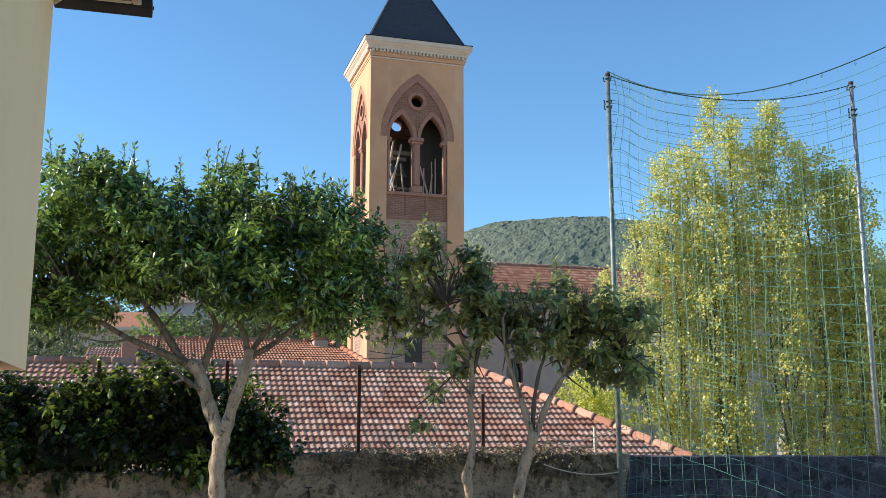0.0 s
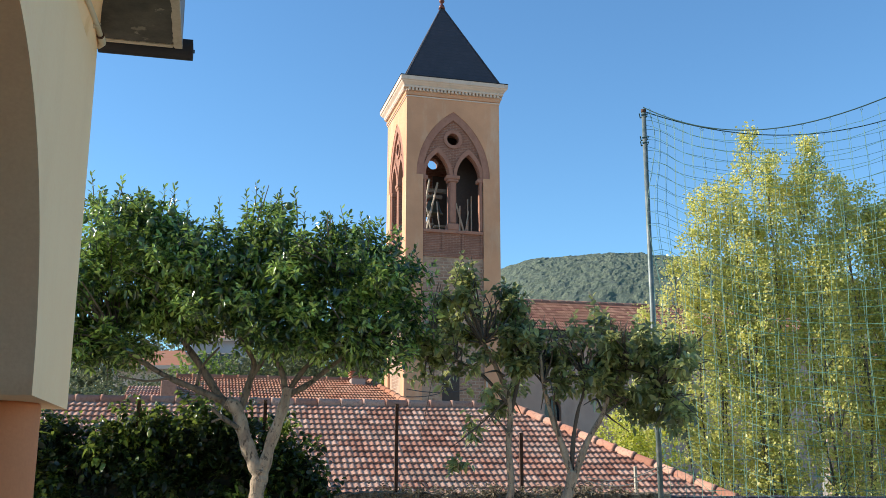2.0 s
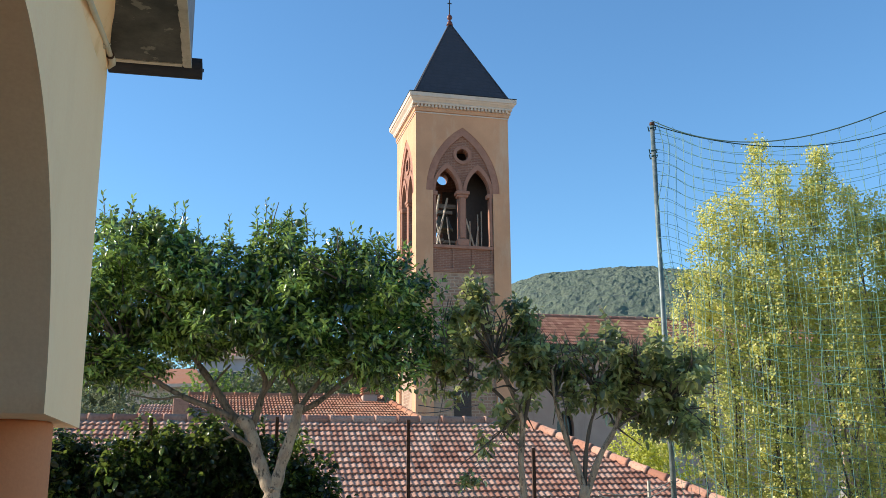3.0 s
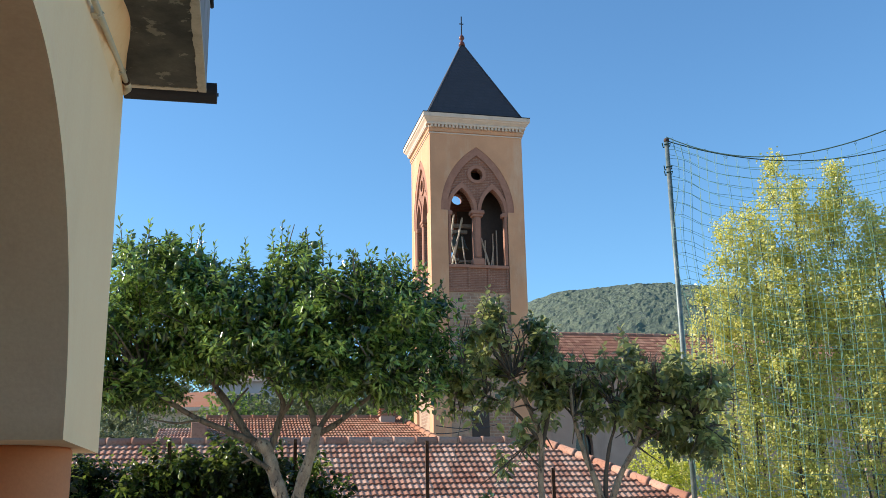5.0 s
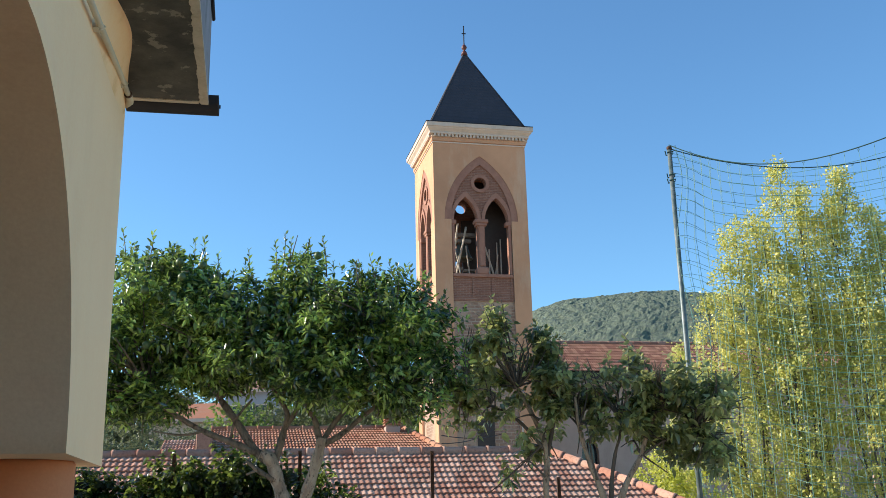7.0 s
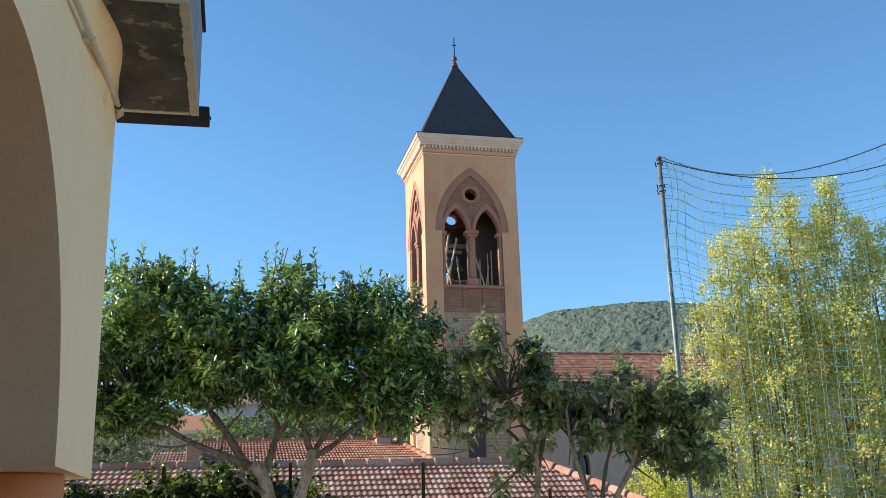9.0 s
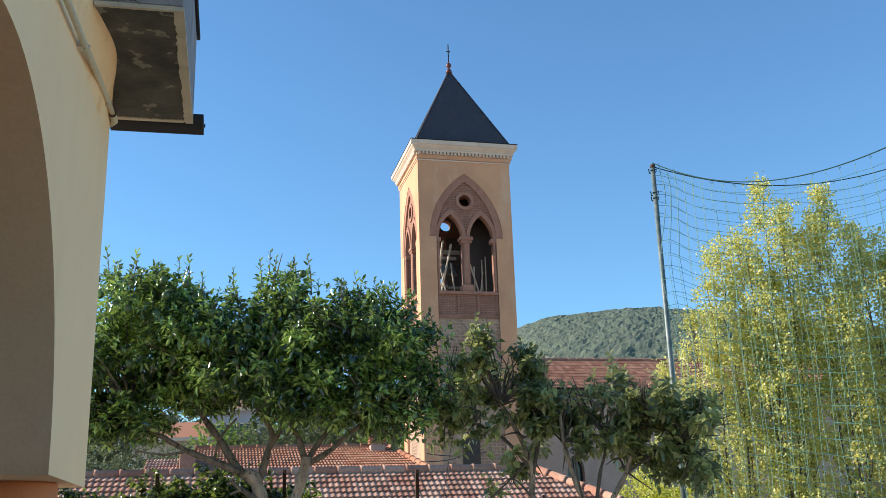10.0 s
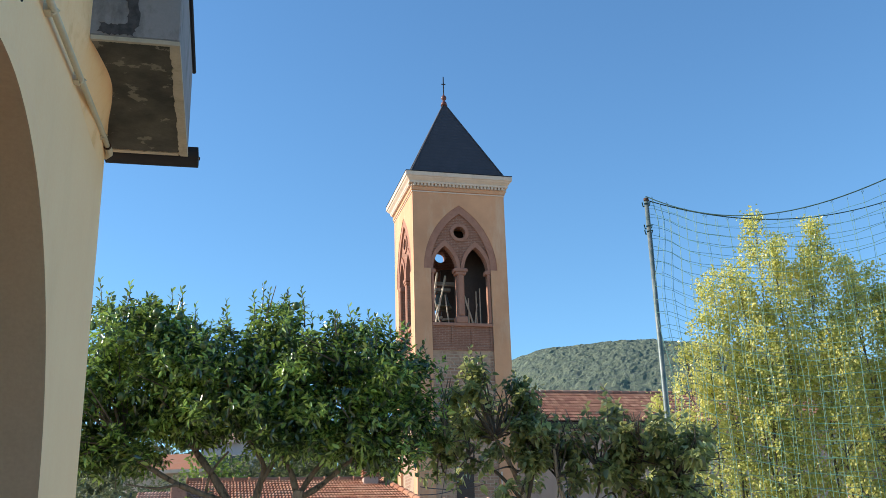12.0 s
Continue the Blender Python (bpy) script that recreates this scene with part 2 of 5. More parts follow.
WALLMAT = crumbling("old_wall_plaster", (0.36, 0.28, 0.19), (0.18, 0.145, 0.10), (0.035, 0.028, 0.02), (0.46, 0.38, 0.27))
BLUEWALL = crumbling("blue_grey_paint", (0.075, 0.09, 0.12), (0.035, 0.042, 0.058), (0.012, 0.014, 0.018), (0.16, 0.18, 0.21))
CONCRETE = stucco("weathered_concrete", (0.30, 0.29, 0.27), (0.22, 0.215, 0.20), (0.09, 0.085, 0.075), 2.5, streak=(1, 1, 0.6), amount=0.8, relief=0.006)
def flaked(name):
    """Sooty concrete with sharp-edged pale flakes."""
    m, nt, bs, co = start(name, 0.95)
    col = mixed(nt, ramp(nt, noise_at(nt, co, 4.5, 7, 0.6), [(0.35, (0, 0, 0)), (0.65, (1, 1, 1))]), (0.105, 0.098, 0.078), (0.042, 0.041, 0.036))
    col = mixed(nt, ramp(nt, noise_at(nt, co, 7, 8, 0.65), [(0.59, (0, 0, 0)), (0.615, (0.55,) * 3)]), col, (0.30, 0.27, 0.21))
    col = mixed(nt, 0.2, col, noise_at(nt, co, 80, 4), "OVERLAY")
    nt.links.new(col, bs.inputs["Base Color"])
    bump(nt, bs, noise_at(nt, co, 7, 8, 0.65), 0.7, 0.01)
    return m


SOFFIT = flaked("stained_soffit")
GREYPAINT = stucco("flaking_grey_paint", (0.27, 0.26, 0.27), (0.22, 0.215, 0.22), (0.05, 0.048, 0.05), 3.0, streak=(1, 1, 0.5), amount=0.9)
DARKMETAL = simple("dark_gutter_metal", (0.006, 0.006, 0.009), (0.010, 0.010, 0.014), 0.75, 0.0)
RUST = simple("rusted_iron", (0.045, 0.022, 0.015), (0.09, 0.04, 0.02), 0.8, 0.2, 20)
GALV = simple("galvanised_steel", (0.34, 0.36, 0.36), (0.24, 0.25, 0.25), 0.5, 0.6, 12)
GREENPOLE = simple("green_painted_steel", (0.08, 0.12, 0.115), (0.20, 0.22, 0.215), 0.5, 0.2, 9)
PIPEMAT = simple("cream_pipe", (0.60, 0.52, 0.38), (0.54, 0.46, 0.33), 0.5, 0.0, 10)
NETMAT = simple("green_net_cord", (0.075, 0.20, 0.16), (0.11, 0.26, 0.21), 0.6)
ROPEMAT = simple("pale_rope", (0.50, 0.46, 0.38), (0.38, 0.34, 0.28), 0.9)
def bark(name, a, b, c):
    """Smooth bark with dark blotches and pale flakes."""
    m, nt, bs, co = start(name, 0.9)
    col = mixed(nt, ramp(nt, noise_at(nt, co, 14, 7, 0.7, (1, 1, 0.45)), [(0.40, (0, 0, 0)), (0.60, (1, 1, 1))]), a, b)
    col = mixed(nt, ramp(nt, noise_at(nt, co, 26, 7, 0.75, (1, 1, 0.5)), [(0.54, (0, 0, 0)), (0.62, (0.9,) * 3)]), col, c)
    col = mixed(nt, 0.25, col, noise_at(nt, co, 120, 4), "OVERLAY")
    nt.links.new(col, bs.inputs["Base Color"])
    bump(nt, bs, noise_at(nt, co, 40, 7, 0.7, (1, 1, 0.4)), 0.8, 0.012)
    return m


BARK = bark("smooth_bark", (0.40, 0.32, 0.225), (0.25, 0.19, 0.135), (0.055, 0.043, 0.032))
BARK_LIMB = bark("limb_bark", (0.19, 0.15, 0.105), (0.10, 0.08, 0.056), (0.035, 0.028, 0.02))
BARK_DARK = stucco("dark_bark", (0.12, 0.10, 0.075), (0.085, 0.07, 0.055), (0.05, 0.045, 0.035), 6, streak=(1, 1, 0.4), relief=0.01)
WOOD = simple("grey_timber", (0.30, 0.26, 0.22), (0.20, 0.17, 0.14), 0.8, 0.0, 6)
# paler copy of the timber, so that the belfry poles look sunlit
LITWOOD = simple("lit_scaffold_timber", (0.58, 0.50, 0.40), (0.44, 0.37, 0.29), 0.8, 0.0, 6)
BRONZE = simple("bell_bronze", (0.12, 0.10, 0.06), (0.08, 0.09, 0.07), 0.45, 0.8, 5)
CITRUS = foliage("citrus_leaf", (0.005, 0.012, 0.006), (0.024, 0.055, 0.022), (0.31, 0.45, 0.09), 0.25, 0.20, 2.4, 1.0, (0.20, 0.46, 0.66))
LOQUAT = foliage("young_tree_leaf", (0.018, 0.030, 0.012), (0.066, 0.098, 0.034), (0.44, 0.48, 0.17), 0.28, 0.32, 2.4, 0.9, (0.18, 0.46, 0.78))
IVY = foliage("hedge_leaf", (0.003, 0.007, 0.004), (0.008, 0.019, 0.008), (0.30, 0.40, 0.07), 0.35, 0.22, 1.8, 0.5, (0.25, 0.62, 0.82))
POPLAR = foliage("poplar_leaf", (0.10, 0.14, 0.032), (0.45, 0.46, 0.11), (0.70, 0.62, 0.19), 0.35, 0.50, 0.6, 0.5, (0.16, 0.44, 0.74))
OLIVE = foliage("shrub_leaf", (0.05, 0.065, 0.035), (0.085, 0.11, 0.055), (0.15, 0.17, 0.08), 0.6, 0.3, 0.6)
DRY = foliage("dry_creeper", (0.05, 0.04, 0.028), (0.13, 0.105, 0.07), (0.34, 0.28, 0.17), 0.8, 0.15)
FRUIT = simple("green_fruit", (0.045, 0.085, 0.02), (0.07, 0.11, 0.03), 0.4, 0.0, 15)
GLASS = simple("dark_glass", (0.02, 0.022, 0.026), (0.03, 0.032, 0.036), 0.08)
# near-black brown used for shade and dark openings
DARKFILL = simple("dark_brown_fill", (0.035, 0.022, 0.016), (0.05, 0.032, 0.022), 0.6)
PALEWALL = stucco("pale_house_plaster", (0.52, 0.44, 0.36), (0.45, 0.38, 0.31), (0.33, 0.27, 0.22), 0.5, amount=0.4)
GREYWALL = stucco("grey_house_plaster", (0.36, 0.37, 0.40), (0.30, 0.31, 0.34), (0.22, 0.22, 0.24), 0.5, amount=0.4)
# ground out of view, kept pale and warm to bounce light onto walls
GROUND = stucco("pale_bounce_ground", (0.54, 0.45, 0.33), (0.46, 0.38, 0.28), (0.30, 0.25, 0.18), 0.6, streak=(1, 1, 1), amount=0.7, relief=0.02)
CREAMSTONE = stucco("worn_pale_concrete", (0.50, 0.44, 0.34), (0.40, 0.35, 0.27), (0.22, 0.19, 0.14), 5.0, streak=(1, 1, 1), amount=0.7, relief=0.008)
YELLOWED = stucco("yellowed_plaster", (0.94, 0.65, 0.37), (0.90, 0.58, 0.30), (0.66, 0.38, 0.15), 4.0, streak=(1, 1, 1), amount=0.7)
REVEALPLASTER = stucco("arch_reveal_plaster", (0.52, 0.38, 0.24), (0.46, 0.33, 0.21), (0.36, 0.25, 0.15), 1.5, amount=0.5)
# near-black colour that stands for the shade deep in the hedge
HEDGE_SHADE = simple("hedge_shade", (0.006, 0.009, 0.004), (0.010, 0.012, 0.006), 0.95)
GREENLEAF = foliage("bright_shrub_leaf", (0.05, 0.09, 0.02), (0.10, 0.17, 0.035), (0.22, 0.30, 0.06), 0.5, 0.35, 0.8)
YELLOWLEAF = foliage("yellow_shrub_leaf", (0.30, 0.32, 0.04), (0.50, 0.50, 0.07), (0.66, 0.60, 0.10), 0.45, 0.5, 1.2)
DAMP = simple("damp_stain", (0.03, 0.028, 0.03), (0.07, 0.066, 0.07), 0.7, 0.0, 25)
BALL = simple("dark_red_terracotta", (0.13, 0.03, 0.02), (0.08, 0.02, 0.015), 0.5)
DARKROPE = simple("dark_green_rope", (0.010, 0.045, 0.040), (0.016, 0.06, 0.05), 0.8)

# ---- ground and hill ----
def ground_mesh():
    b = Build()
    xs = [-2600, -600, -150, -60, -30, -15, -8, 0, 8, 15, 30, 60, 150, 600, 2600]
    v = [(x, y, 0.0) for y in xs for x in xs]
    n = len(xs)
    b.add(v, [(j * n + i, j * n + i + 1, (j + 1) * n + i + 1, (j + 1) * n + i) for j in range(n - 1) for i in range(n - 1)])
    return b


setting("ground", ground_mesh(), GROUND, "unseen bare concrete ground, pale to bounce light up", "ground", grid=False)


def hill_height(x, y):
    crest = 131 * math.exp(-((x - 62) / 175) ** 2) if x < 62 else 131 * (0.55 * math.exp(-((x - 62) / 330) ** 2) + 0.45 * math.exp(-((x - 62) / 560) ** 2))
    d = (y - 600) / 190
    return crest * math.exp(-d * d) if y < 600 else crest


def hill_mesh():
    xs = np.concatenate([np.arange(-420, -20, 8.0), np.arange(-20, 150, 1.3), np.arange(150, 300, 3.5), np.arange(300, 600, 12.0)])
    ys = np.concatenate([np.arange(250, 470, 14.0), np.arange(470, 606, 2.0), np.arange(610, 700, 25.0)])
    v = []
    for y in ys:
        for x in xs:
            h = hill_height(x, y)
            cell = noise.voronoi(Vector((x / 5.2, y / 5.2, 0.0)))[0][0]
            cell2 = noise.voronoi(Vector((x / 2.4, y / 2.4, 3.0)))[0][0]
            big = noise.noise(Vector((x / 38, y / 38, 1.0)))
            v.append((x, y, h + (1 - min(cell, 1)) * 1.5 + (1 - min(cell2, 1)) * 1.3 + 0.8 * noise.noise(Vector((x / 9, y / 9, 6.0))) + big * 2.4 - 5.0))
    nx, ny = len(xs), len(ys)
    return Build().add(v, [(j * nx + i, j * nx + i + 1, (j + 1) * nx + i + 1, (j + 1) * nx + i) for j in range(ny - 1) for i in range(nx - 1)])


def hill_material():
    m, nt, bs, co = start("wooded_hill", 0.95)
    col = ramp(nt, noise_at(nt, co, 0.16, 8, 0.75), [(0.3, (0.060, 0.085, 0.036)), (0.5, (0.115, 0.150, 0.060)), (0.72, (0.22, 0.23, 0.095))])
    col = mixed(nt, ramp(nt, noise_at(nt, co, 0.5, 7, 0.8), [(0.46, (0, 0, 0)), (0.62, (0.8,) * 3)]), col, (0.17, 0.19, 0.08))
    col = mixed(nt, ramp(nt, noise_at(nt, co, 0.33, 7, 0.8), [(0.50, (0, 0, 0)), (0.62, (0.85,) * 3)]), col, (0.040, 0.060, 0.036))
    # blue-grey distance haze mixed evenly into the hill's colour
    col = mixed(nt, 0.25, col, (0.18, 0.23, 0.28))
    nt.links.new(col, bs.inputs["Base Color"])
    bump(nt, bs, noise_at(nt, co, 0.7, 6, 0.7), 1.0, 1.6)
    return m


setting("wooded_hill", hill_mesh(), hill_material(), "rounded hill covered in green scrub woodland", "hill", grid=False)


# ---- the portico building beside the camera ----
FA, FT = -0.675, 0.55          # outer face of the facade and its thickness
ARCH_B, ARCH_R, ARCH_H, IMPOST = 2.88, 1.24, 1.275, 1.87


def portico():
    b_end, b_start, top = 5.15, -3.7, 4.6
    out = [(b_start, top), (b_start, IMPOST)]
    for cb in (ARCH_B - 3.63, ARCH_B):
        out += [(cb + ARCH_R * math.cos(k), IMPOST + ARCH_H * math.sin(k)) for k in [math.pi * (1 - i / 40) for i in range(41)]]
    out += [(b_end, IMPOST), (b_end, top)]
    me = plate(out, [], FT)
    # plate x runs along b, its front looks to -y: turn it to face +a
    me.transform(Matrix(((0, -1, 0, FA), (1, 0, 0, 0), (0, 0, 1, 0), (0, 0, 0, 1))))
    soften(me, 0.008)
    me.materials.append(CREAM)
    me.materials.append(REVEALPLASTER)
    # arch undersides and reveals take a darker, browner colour than the face
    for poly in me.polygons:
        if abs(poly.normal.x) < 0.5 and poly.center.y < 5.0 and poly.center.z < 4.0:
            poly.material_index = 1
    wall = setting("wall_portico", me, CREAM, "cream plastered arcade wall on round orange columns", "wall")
    setting("wall_portico_back", Build().box(-4.0, -3.8, -3.7, 5.15, 0, 4.6), CREAM, "cream back wall of the portico", "wall")
    setting("wall_portico_behind", Build().box(-3.8, FA - FT, -3.9, -3.7, 0, 4.6), CREAM, "cream end wall of the portico", "wall")
    setting("ceiling_portico", Build().box(-3.8, FA - FT, -3.7, 5.1, 3.45, 3.7), CREAM, "plain cream portico ceiling", "ceiling")
    for b in (ARCH_B - 1.815, 4.68, ARCH_B - 1.815 - 3.63):
        col = thing("round_column", (FA - 0.29, b, 0), "smooth round column painted orange under the arcade", "column", "columns of the portico")
        part("shaft", smooth(Build().lathe((FA - 0.29, b, 0), [(0.235, 0.12), (0.24, 0.6), (0.24, IMPOST - 0.012), (0.23, IMPOST + 0.002)], 40).mesh("shaft")), ORANGE, col)
        part("plinth", soften(Build().box(FA - 0.55, FA - 0.03, b - 0.26, b + 0.26, 0, 0.12).mesh("plinth"), 0.01), STONE, col)


portico()


def eave():
    e = thing("concrete_eave", (FA, 4.6, 3.85), "weathered concrete eave box with stained soffit and flaking paint", "eave")
    a0, a1, b0, b1 = FA + 0.002, -0.245, 4.0, 5.25
    part("slab", soften(Build().box(a0, a1, b0, b1, 3.875, 4.42).mesh("slab"), 0.006), GREYPAINT, e, "grey painted concrete box, flaking")
    part("soffit", Build().box(a0, a1 - 0.035, b0 + 0.02, b1 - 0.012, 3.860, 3.874), SOFFIT, e, "dark stained soffit with pale patches")

    def ragged(p0, p1, width, side, seed):
        """A worn strip of concrete whose inner edge wanders; p0 and p1 lie on the outer edge."""
        n, rim = 70, Build()
        p0, p1 = Vector(p0), Vector(p1)
        s = Vector(side)
        v = []
        for i in range(n + 1):
            p = p0.lerp(p1, i / n)
            w = width * (1 + 0.22 * noise.noise(Vector((i * 0.13, seed, 0))) + 0.22 * noise.noise(Vector((i * 0.55, seed, 2))))
            v += [tuple(p), tuple(p + s * w), tuple(p + s * w + Vector((0, 0, 0.02))), tuple(p + Vector((0, 0, 0.02)))]
        f = [(i * 4 + k, i * 4 + (k + 1) % 4, i * 4 + 4 + (k + 1) % 4, i * 4 + 4 + k) for i in range(n) for k in range(4)]
        return rim.add(v, f + [(3, 2, 1, 0), tuple(n * 4 + k for k in range(4))])

    part("edge_lip", ragged((a1 + 0.001, b0, 3.852), (a1 + 0.001, b1, 3.852), 0.045, (-1, 0, 0), 3.0), CREAMSTONE, e, "pale worn concrete drip edge")
    part("edge_lip", ragged((a0, b1 + 0.001, 3.854), (a1 - 0.05, b1 + 0.001, 3.854), 0.034, (0, -1, 0), 9.0), CREAMSTONE, e, "pale worn concrete drip edge")
    part("edge_lip", ragged((a0 + 0.05, b0 - 0.001, 3.853), (a1 - 0.04, b0 - 0.001, 3.853), 0.018, (0, 1, 0), 5.0), CREAMSTONE, e, "pale worn concrete drip edge")
    part("crown_slab", soften(Build().box(a0, a1 + 0.01, b0 - 0.4, b1 + 0.01, 4.422, 4.50).mesh("crown_slab"), 0.005), CONCRETE, e)
    part("flashing", Build().tube([(a1 + 0.008, b0 - 0.4, 4.40), (a1 + 0.008, b1 + 0.03, 4.40)], 0.012, 10), DARKMETAL, e, "dark metal edge strip")
    st = Build()
    edge = [(0.190, 4.43), (0.190, 4.06), (0.205, 3.95), (0.15, 3.93), (0.085, 3.937), (0.078, 3.887), (0.155, 3.881), (0.226, 3.882), (0.248, 3.94), (0.245, 4.07), (0.255, 4.43)]
    fine = []
    for (u0, z0), (u1, z1) in zip(edge, edge[1:]):
        for k in range(7):
            q = k / 7
            fine.append((u0 + (u1 - u0) * q + rng.uniform(-0.007, 0.007), z0 + (z1 - z0) * q + rng.uniform(-0.007, 0.007)))
    fine.append(edge[-1])
    st.add([(a0 + u, b0 - 0.003, z) for u, z in fine], [tuple(range(len(fine)))])
    part("dark_stain", st, DAMP, e, "black damp stain")
    # swollen plaster where the wall meets the soffit
    cove, rows, ups = Build(), 44, [3.60 + 0.03 * k for k in range(10)] + [4.0, 4.2, 4.42]
    for i in range(rows + 1):
        b = 3.35 + (5.12 - 3.35) * i / rows
        o = 0.098 * math.exp(-((b - 4.42) / 0.46) ** 2) + 0.004 * noise.noise(Vector((b * 6, 0, 0)))
        for z in ups:
            rise = min(1, max(0, (z - 3.62) / 0.24)) ** 1.5
            cove.v.append((FA - 0.004 + (0.010 + o) * rise, b, z))
    k = len(ups)
    cove.f = [(i * k + j, i * k + k + j, i * k + k + j + 1, i * k + j + 1) for i in range(rows) for j in range(k - 1)]
    part("plaster_cove", smooth(cove.mesh("plaster_cove")), YELLOWED, e, "swollen yellow-stained plaster under the eave")
    g = thing("roof_gutter", (-0.45, 5.34, 3.83), "dark half-round metal gutter under the eave end", "gutter")
    zc = 3.918
    prof = [(5.345 + 0.085 * math.cos(k), zc + 0.085 * math.sin(k)) for k in [math.pi * (1 + i / 14) for i in range(15)]]
    b = Build()
    x0, x1 = FA - 0.02, -0.195
    outer = [(x, y, z) for x in (x0, x1) for y, z in prof]
    inner = [(x, 5.345 + (y - 5.345) * 0.95, zc + (z - zc) * 0.95 + 0.001) for x in (x0, x1) for y, z in prof]
    n = len(prof)
    b.add(outer, [(i, i + 1, n + i + 1, n + i) for i in range(n - 1)])
    b.add(inner, [(i + 1, i, n + i, n + i + 1) for i in range(n - 1)])
    part("trough", smooth(b.mesh("trough")), DARKMETAL, g)
    for x in (x1, x0):
        c = Build()
        c.add([(x, y, z) for y, z in prof] + [(x + 0.006, y, z) for y, z in prof],
              [tuple(range(n)), tuple(range(2 * n - 1, n - 1, -1))] + [(i + 1, i, n + i, n + i + 1) for i in range(n - 1)])
        part("end_cap", c, DARKMETAL, g)
    part("rim", Build().tube([(x0, 5.43, zc + 0.002), (x1 + 0.012, 5.43, zc + 0.002)], 0.011, 8), DARKMETAL, g)
    part("back_flange", Build().box(x0, -0.27, 5.252, 5.262, 3.91, 4.04), DARKMETAL, g)


eave()


def wall_pipe():
    p = thing("wall_pipe", (FA, 3.9, 3.55), "thin cream painted conduit pipe clipped along the plaster wall", "pipe")
    ax = FA + 0.030
    line = [(ax, 1.2, 3.30), (ax, 3.25, 3.56), (ax, 3.97, 3.65), (ax, 4.85, 3.765), (ax, 5.02, 3.779)]
    part("conduit", smooth(Build().tube(line, 0.0138, 12).mesh("conduit")), PIPEMAT, p)
    part("elbow", smooth(Build().tube([(ax, 5.0, 3.778), (ax, 5.08, 3.786), (ax - 0.004, 5.11, 3.786), (ax - 0.03, 5.135, 3.776)], [0.018, 0.020, 0.022, 0.021], 12).mesh("elbow")), PIPEMAT, p, "wider cream elbow")
    part("collar", Build().tube([(ax, 4.985, 3.777), (ax, 5.0, 3.778)], 0.021, 12), RUST, p)
    for b, z in ((3.30, 3.566), (4.01, 3.655), (4.82, 3.761)):
        c = Build()
        c.box(FA - 0.002, FA + 0.024, b - 0.035, b + 0.012, z - 0.022, z + 0.022)
        c.tube([(FA + 0.004, b - 0.004, z - 0.014), (ax, b - 0.004, z - 0.018), (ax + 0.019, b, z), (ax, b + 0.004, z + 0.018), (FA + 0.004, b + 0.004, z + 0.014)], 0.004, 6)
        part("clip", c, PIPEMAT, p, "pale wall clip")
    h = thing("wire_hook", (FA, 2.74, 3.3), "small black bent-wire hook on the plaster wall", "hook")
    part("wire", Build().tube([(FA + 0.004, 2.78, 3.385), (FA + 0.02, 2.865, 3.335), (FA + 0.004, 2.90, 3.41), (FA + 0.004, 2.78, 3.385)], 0.004, 6), DARKMETAL, h)


wall_pipe()


# ---- yard wall ----
def rough_wall(name, a0, a1, b0, b1, top, material, label, grid=True, wob=0.03, step=0.07, dip=0.0):
    """A free-standing wall with an uneven face and a worn top."""
    b = Build()
    n, m = int((a1 - a0) / step), 16
    zs = [top * (i / m) for i in range(m + 1)]
    v = []
    for i in range(n + 1):
        a = a0 + (a1 - a0) * i / n
        t = top + wob * noise.noise(Vector((a * 2.3, 1.0, top))) + wob * 0.6 * noise.noise(Vector((a * 14.0, 4.0, top)))
        t -= dip * min(1, max(0, (1.02 - a) / 0.22 + 0.3 * noise.noise(Vector((a * 12, 0, 0)))))
        col = [(a, b0 + wob * 0.25 * noise.noise(Vector((a * 8.0, z * 9.0, 3))) + wob * 0.5 * noise.noise(Vector((a * 2.1, z * 2.6, 7))), min(z, t) if z < top * 0.99 else t) for z in zs]
        v += col + [(a, b0 + 0.04, t + 0.015), (a, b1, t), (a, b1, 0)]
    k = m + 4
    f = [(i * k + j, (i + 1) * k + j, (i + 1) * k + j + 1, i * k + j + 1) for i in range(n) for j in range(k - 1)]
    f += [tuple(range(k))[::-1], tuple(n * k + j for j in range(k))]
    return setting(name, b.add(v, f), material, label, "wall", grid=grid)


rough_wall("wall_yard", -6.0, 4.62, 9.48, 9.86, 1.33, WALLMAT, "old yard wall with crumbling stained plaster", wob=0.035, step=0.03, dip=0.14)
rough_wall("wall_court", 1.88, 9.5, 10.36, 10.66, 1.295, BLUEWALL, "court wall with faded blue-grey paint", grid=False, wob=0.012)
# this last wall is unseen, added behind the camera; it returns light
rough_wall("wall_behind", -9, 9.5, -8.2, -8.0, 2.4, CREAM, "unseen plain cream wall added behind the camera", grid=True, wob=0.0, step=0.5)


